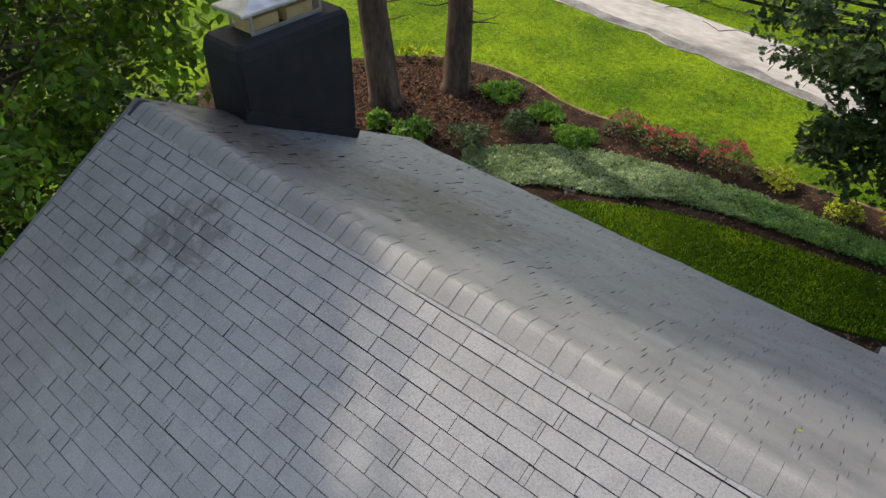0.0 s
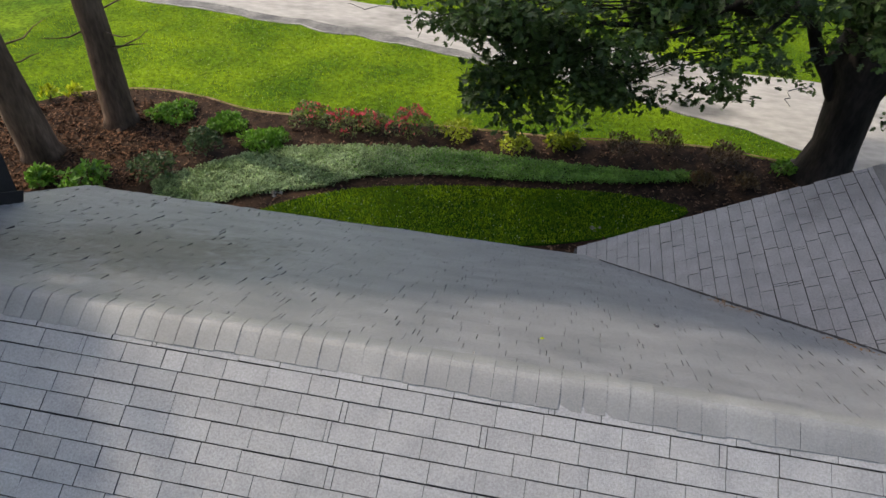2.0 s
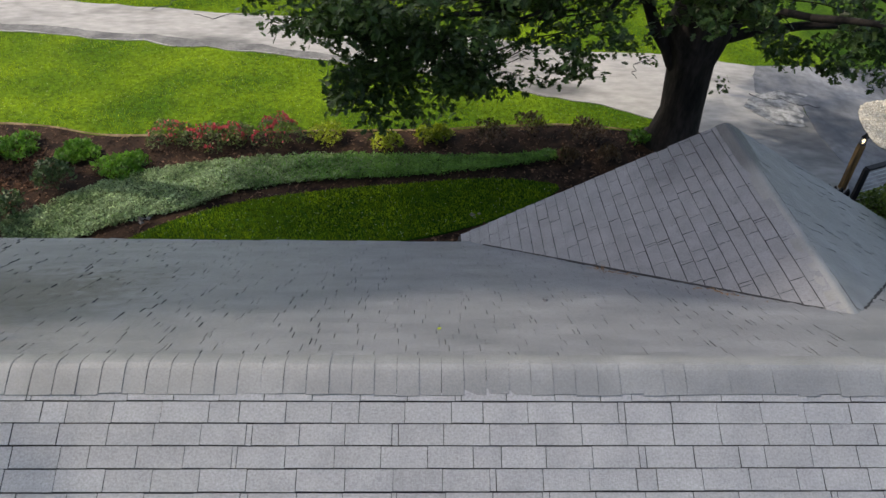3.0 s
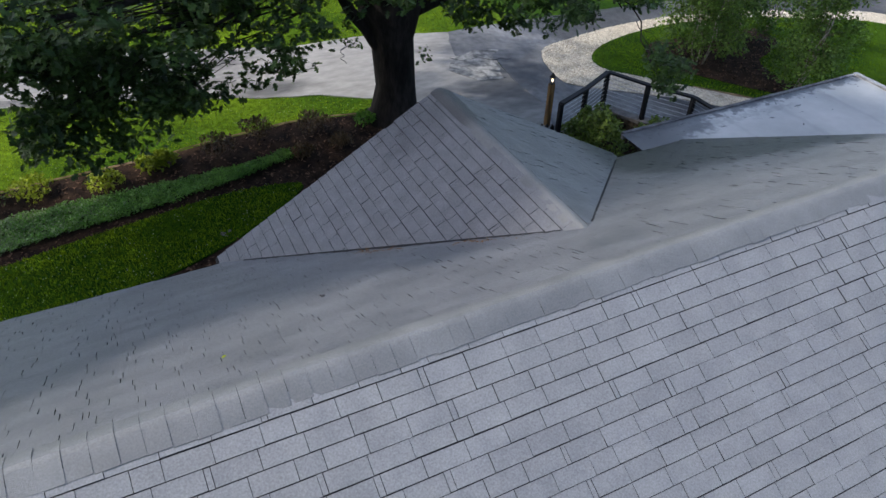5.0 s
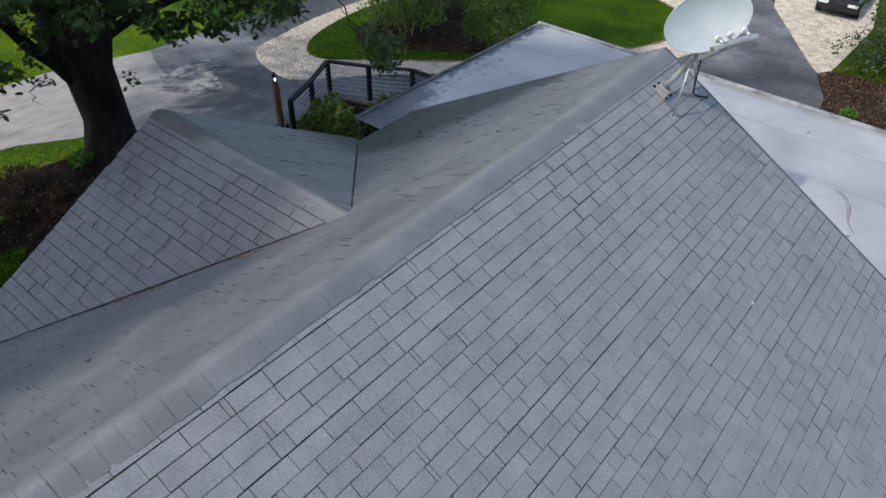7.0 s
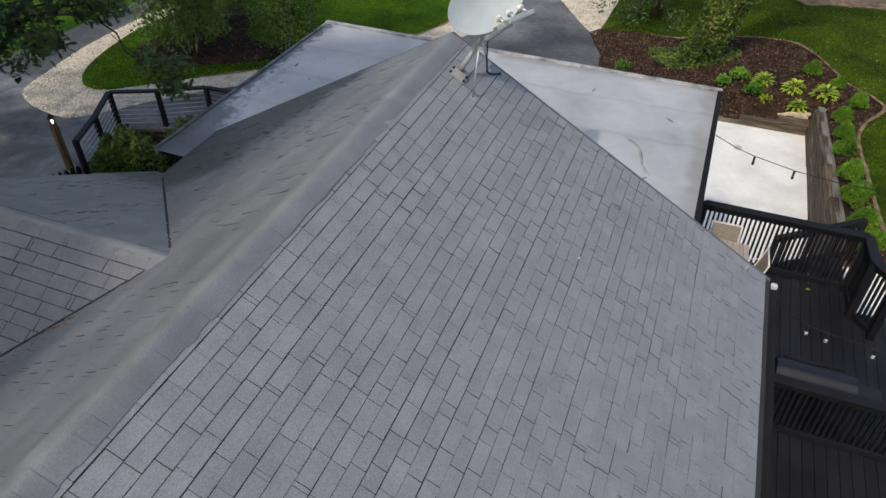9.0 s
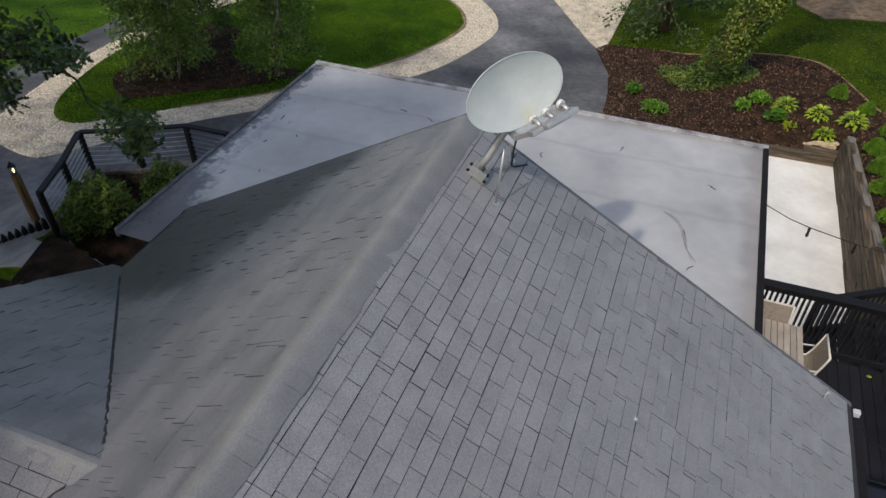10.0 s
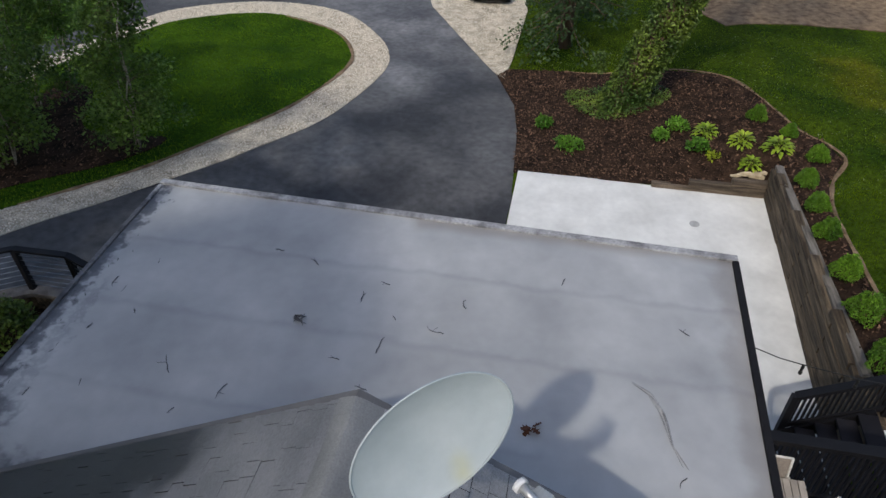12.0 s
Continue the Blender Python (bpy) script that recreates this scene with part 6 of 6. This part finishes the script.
for x, y, w, t, nb in ((-5.9, 14.15, 1.05, .36, 60), (-5.0, 13.95, 1.1, .40, 100), (-4.35, 14.1, .8, .40, 90), (-3.4, 14.1, 1.15, .56, 200)):
    shrub(x, y, w, t, L_AZA, .07, 800, "flowering azalea with pink and red blossom", "azalea", "azaleas along the bed", bloom=(L_PINK, int(nb * 2.6), .055))
for x, y, w in ((-2.3, 14.25, .85), (-.9, 13.95, .75), (.05, 14.3, .6), (.35, 14.35, .5)):
    shrub(x, y, w, .32, L_GOLD, .09, 420, "low yellow-green shrub in the mulch bed", group="golden shrubs")
for x, y, w, t in ((1.5, 14.2, .75, .5), (2.5, 14.6, .75, .5), (3.8, 14.4, .85, .45), (4.15, 13.5, .55, .3), (3.2, 13.4, .5, .28)):
    shrub(x, y, w, t, L_BROWN, .07, 480, "twiggy bronze shrub, nearly bare, in dark mulch", group="bronze shrubs", dome=.3, lift=.8)
shrub(5.1, 14.35, .55, .28, L_BRIGHT, .09, 300, "small green tuft at the oak's foot")
for x, y in ((-12.6, 13.7), (-12.0, 13.9), (-11.2, 14.3), (-13.0, 12.9)):
    shrub(x, y, .4, .3, L_GOLD, .14, 70, "sparse yellowish day lily tuft at the bed edge", "perennial", "lily tufts", shape=SMALL, lift=1.0)
for x, y in ((-5.62, 11.05), (.95, 11.3)):
    st = scatter(STONE, np.array([(x + a, y + b, float(height(x, y)) + .05) for a, b in ((0, 0), (.14, .04), (.05, -.1))]), [.2, .14, .12], 0, .2)
    tagged(solid("stones", *st, M_TIMBERCAP), "few pale stones at the bed edge", "stones")
x, y = sprinkle(COVER, 60000)
mound = np.array([.13 + .05 * noise.noise((a * 2.6, b * 2.6, 0)) + .06 * noise.noise((a * 8, b * 8, 4)) for a, b in zip(x, y)])
east = x > rng.normal(-2.6, 1.3, len(x))
for sel, m, n in ((~east, L_COVER, "silvery"), (east, L_COVER2, "fresh green")):
    v, f = scatter(OVAL, np.stack([x, y, height(x, y) + mound * rng.uniform(.5, 1.15, len(x))], -1)[sel], rng.uniform(.032, .062, sel.sum()), .35, .9)
    tagged(solid("groundcover", v, f, m), n + " low leafy groundcover sweeping along the bed", "groundcover", kind="stuff")

# sunken bed
shrub(10.05, 11.75, 1.5, 1.3, L_IVY, .09, 3400, "full green shrub inside the cable railing", base=.8, dome=.45)
shrub(11.3, 10.9, 1.15, 1.15, L_IVY, .09, 1900, "leafy dark green shrub beside the garage wall", base=.8, dome=.5)
shrub(10.6, 8.2, 1.3, 1.0, L_DARK, .10, 900, "deep green shrub beside the garage wall", base=.8, dome=.5)

# east bed
for x, y, w in ((22.8, -3.35, .62), (20.75, -4.45, .62), (19.45, -3.95, .62), (18.25, -3.88, .62), (17.1, -3.82, .66), (15.65, -3.80, .70), (14.4, -3.78, .78), (13.15, -3.75, .80), (12.3, -3.82, .66), (21.9, -4.0, .5)):
    shrub(x, y, w * .80, w * .62, L_BOX, .042, 3200, "clipped round boxwood ball above the timber wall", "boxwood", "row of boxwood balls", dome=.8, lift=.8)
for x, y, w in ((22.7, -1.3, .6), (21.4, -1.75, .55), (22.2, -.85, .45), (21.8, 1.6, .75), (23.1, 2.4, .5)):
    shrub(x, y, w, .32, L_BRIGHT, .09, 420, "small green perennial in dark mulch", "perennial", "bed perennials")
shrub(21.05, -2.1, .35, .12, L_GOLD, .1, 60, "tiny yellow-green seedling in mulch", "perennial")


def hosta_leaf():
    V, Fc = [], []
    prof = [(0, .02, 0), (.12, .05, .05), (.32, .19, .11), (.56, .21, .12), (.80, .12, .06), (1.0, .005, -.04)]
    for q, w, z in prof:
        V += [(-w, q, z + w * .28), (0, q, z), (w, q, z + w * .28)]
    for i in range(len(prof) - 1):
        for k in (0, 1):
            Fc.append((i * 3 + k, i * 3 + k + 1, i * 3 + k + 4, i * 3 + k + 3))
    return mesh_of("leaf", V, Fc, L_HOSTA, True)


HL = hosta_leaf()
for x, y, s in ((22.15, -2.0, .32), (21.55, -2.83, .31), (21.15, -3.63, .355), (20.75, -3.0, .275)):
    h = thing("hosta", "broad-leaved yellow-green hosta in dark mulch", "hosta", "hostas", at=pose(x, y, float(height(x, y)) + .04))
    r_ = random.Random(int(x * 100))
    for i in range(56):
        q = ((i + .5) / 56) ** .6
        a = i * 137.5 + r_.uniform(-14, 14)
        k = s * r_.uniform(.50, .68)
        rad = s * .72 * q
        ob = new("leaf", HL)
        ob.parent = h
        turn = math.radians(a)
        ob.matrix_basis = pose(-math.sin(turn) * rad, math.cos(turn) * rad, s * (.10 + .62 * (1 - q * q)), 52 - 74 * q + r_.uniform(-9, 9), r_.uniform(-12, 12), a) @ Matrix.Diagonal((k, k, k, 1))
    stems = joined(*[tube([(0, 0, -.05), (-math.sin(i * 2.4) * s * .4, math.cos(i * 2.4) * s * .4, s * .45)], [.012, .006], 5) for i in range(14)])
    solid("stem", *stems, L_HOSTA, h)

# car far up the drive
car = thing("parked_car", "dark parked car at the far end of the drive", "car", at=pose(36.5, 5.85, float(height(36, 5.6)) + .05, 0, 0, 4))


def car_parts():
    bm = box((-2.15, -.88, .32), (2.15, .88, .86), .16)
    part("body", bm, plain("dark car paint", (.02, .021, .024), .25), car)
    bm = box((-1.15, -.78, .84), (1.25, .78, 1.42), .22)
    part("cabin", bm, plain("dark car glass", (.015, .016, .018), .08), car, "dark glazed cabin")
    for x in (-1.35, 1.35):
        for y in (-.80, .80):
            v, f = tube([(x, y - .1, .33), (x, y + .1, .33)], [.33, .33], 20)
            w = solid("wheel", v, f, M_BLACK, car)
            v, f = tube([(x, y - .11, .33), (x, y + .11, .33)], [.2, .2], 14)
            solid("rim", v, f, M_DISHMETAL, w)
    for y in (-.6, .6):
        part("headlight", box((-2.17, y - .2, .62), (-2.1, y + .2, .74), .02), M_LNB, car, "clear headlight")


car_parts()

# rail fence beyond the drive
fence = thing("rail_fence", "black post and rail fence beyond the drive", "fence")
fl = [(-16.0, 24.5), (-13.4, 24.2), (-10.8, 23.9), (-8.2, 23.8), (-5.6, 23.8), (-3.0, 23.8), (-.4, 23.9), (2.2, 24.0), (4.8, 23.8), (7.4, 23.8)]
for x, y in fl:
    part("post", box((x - .06, y - .06, 1.5), (x + .06, y + .06, 2.95), .008), M_RAIL, fence)
for a, b in zip(fl, fl[1:]):
    for z in (1.95, 2.3, 2.65, 2.88):
        part("rail", bar((*a, z), (*b, z), .03, .12, .006), M_RAIL, fence)

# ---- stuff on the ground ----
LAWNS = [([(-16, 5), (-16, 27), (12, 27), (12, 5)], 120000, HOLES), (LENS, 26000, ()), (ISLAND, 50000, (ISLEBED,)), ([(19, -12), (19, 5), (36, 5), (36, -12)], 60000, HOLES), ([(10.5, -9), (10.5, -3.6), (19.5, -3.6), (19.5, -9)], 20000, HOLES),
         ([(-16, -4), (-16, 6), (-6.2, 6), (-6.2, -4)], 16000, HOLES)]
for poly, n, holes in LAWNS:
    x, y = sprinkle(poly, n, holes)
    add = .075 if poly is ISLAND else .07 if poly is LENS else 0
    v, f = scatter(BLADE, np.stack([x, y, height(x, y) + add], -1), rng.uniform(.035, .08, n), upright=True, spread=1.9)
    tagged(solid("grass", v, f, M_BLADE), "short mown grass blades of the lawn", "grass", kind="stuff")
for poly, n, holes, add in (([(-12, 9), (-12, 20), (6, 20), (6, 9)], 1100, HOLES, .07), (LENS, 420, (), .13), ([(19, -9), (19, 3), (30, 3), (30, -9)], 900, HOLES, .06)):
    x, y = sprinkle(poly, n, holes)
    v, f = scatter(STONE, np.stack([x, y, height(x, y) + add], -1), rng.uniform(.018, .032, n), 0, .5)
    tagged(solid("clover_flowers", v, f, M_CLOVER), "scattered tiny white clover flowers", "clover", kind="stuff")
for poly, n, holes, add, m in ((BED, 15000, (LENS, COVER), .045, M_CHIP), (EASTBED, 15000, (), .06, M_CHIP), (ISLEBED, 2500, (), .1, M_CHIP), (PIT, 1200, (), .04, M_CHIP)):
    x, y = sprinkle(poly, n, holes)
    v, f = scatter(CHIP, np.stack([x, y, height(x, y) + add], -1), rng.uniform(.03, .10, n), .12, .6)
    tagged(solid("mulch_chips", v, f, m), "dark shredded bark mulch", "mulch", kind="stuff")
x, y = sprinkle([(-14.5, 9), (-13.3, 12.7), (-12, 13.9), (-9, 14.3), (-8, 12.6), (-9, 9)], 7000)
v, f = scatter(CHIP, np.stack([x, y, height(x, y) + .05], -1), rng.uniform(.04, .13, 7000), .15, .7)
tagged(solid("mulch_chips", v, f, M_CHIPRED), "reddish pine bark mulch round the trunks", "mulch", kind="stuff")
x, y = sprinkle(RING, 26000, (ISLAND,))
v, f = scatter(STONE, np.stack([x, y, height(x, y) + .05], -1), rng.uniform(.03, .075, 26000), 0, .3)
tagged(solid("gravel", v, f, M_PEBBLE), "loose pale river gravel", "gravel", kind="stuff")
x, y = sprinkle(EASTGRAVEL, 6000)
v, f = scatter(STONE, np.stack([x, y, height(x, y) + .055], -1), rng.uniform(.03, .075, 6000), 0, .3)
tagged(solid("gravel", v, f, M_PEBBLE), "loose pale crushed gravel", "gravel", kind="stuff")

# ---- roof pieces last ----
lay_roofs()
lay_caps()
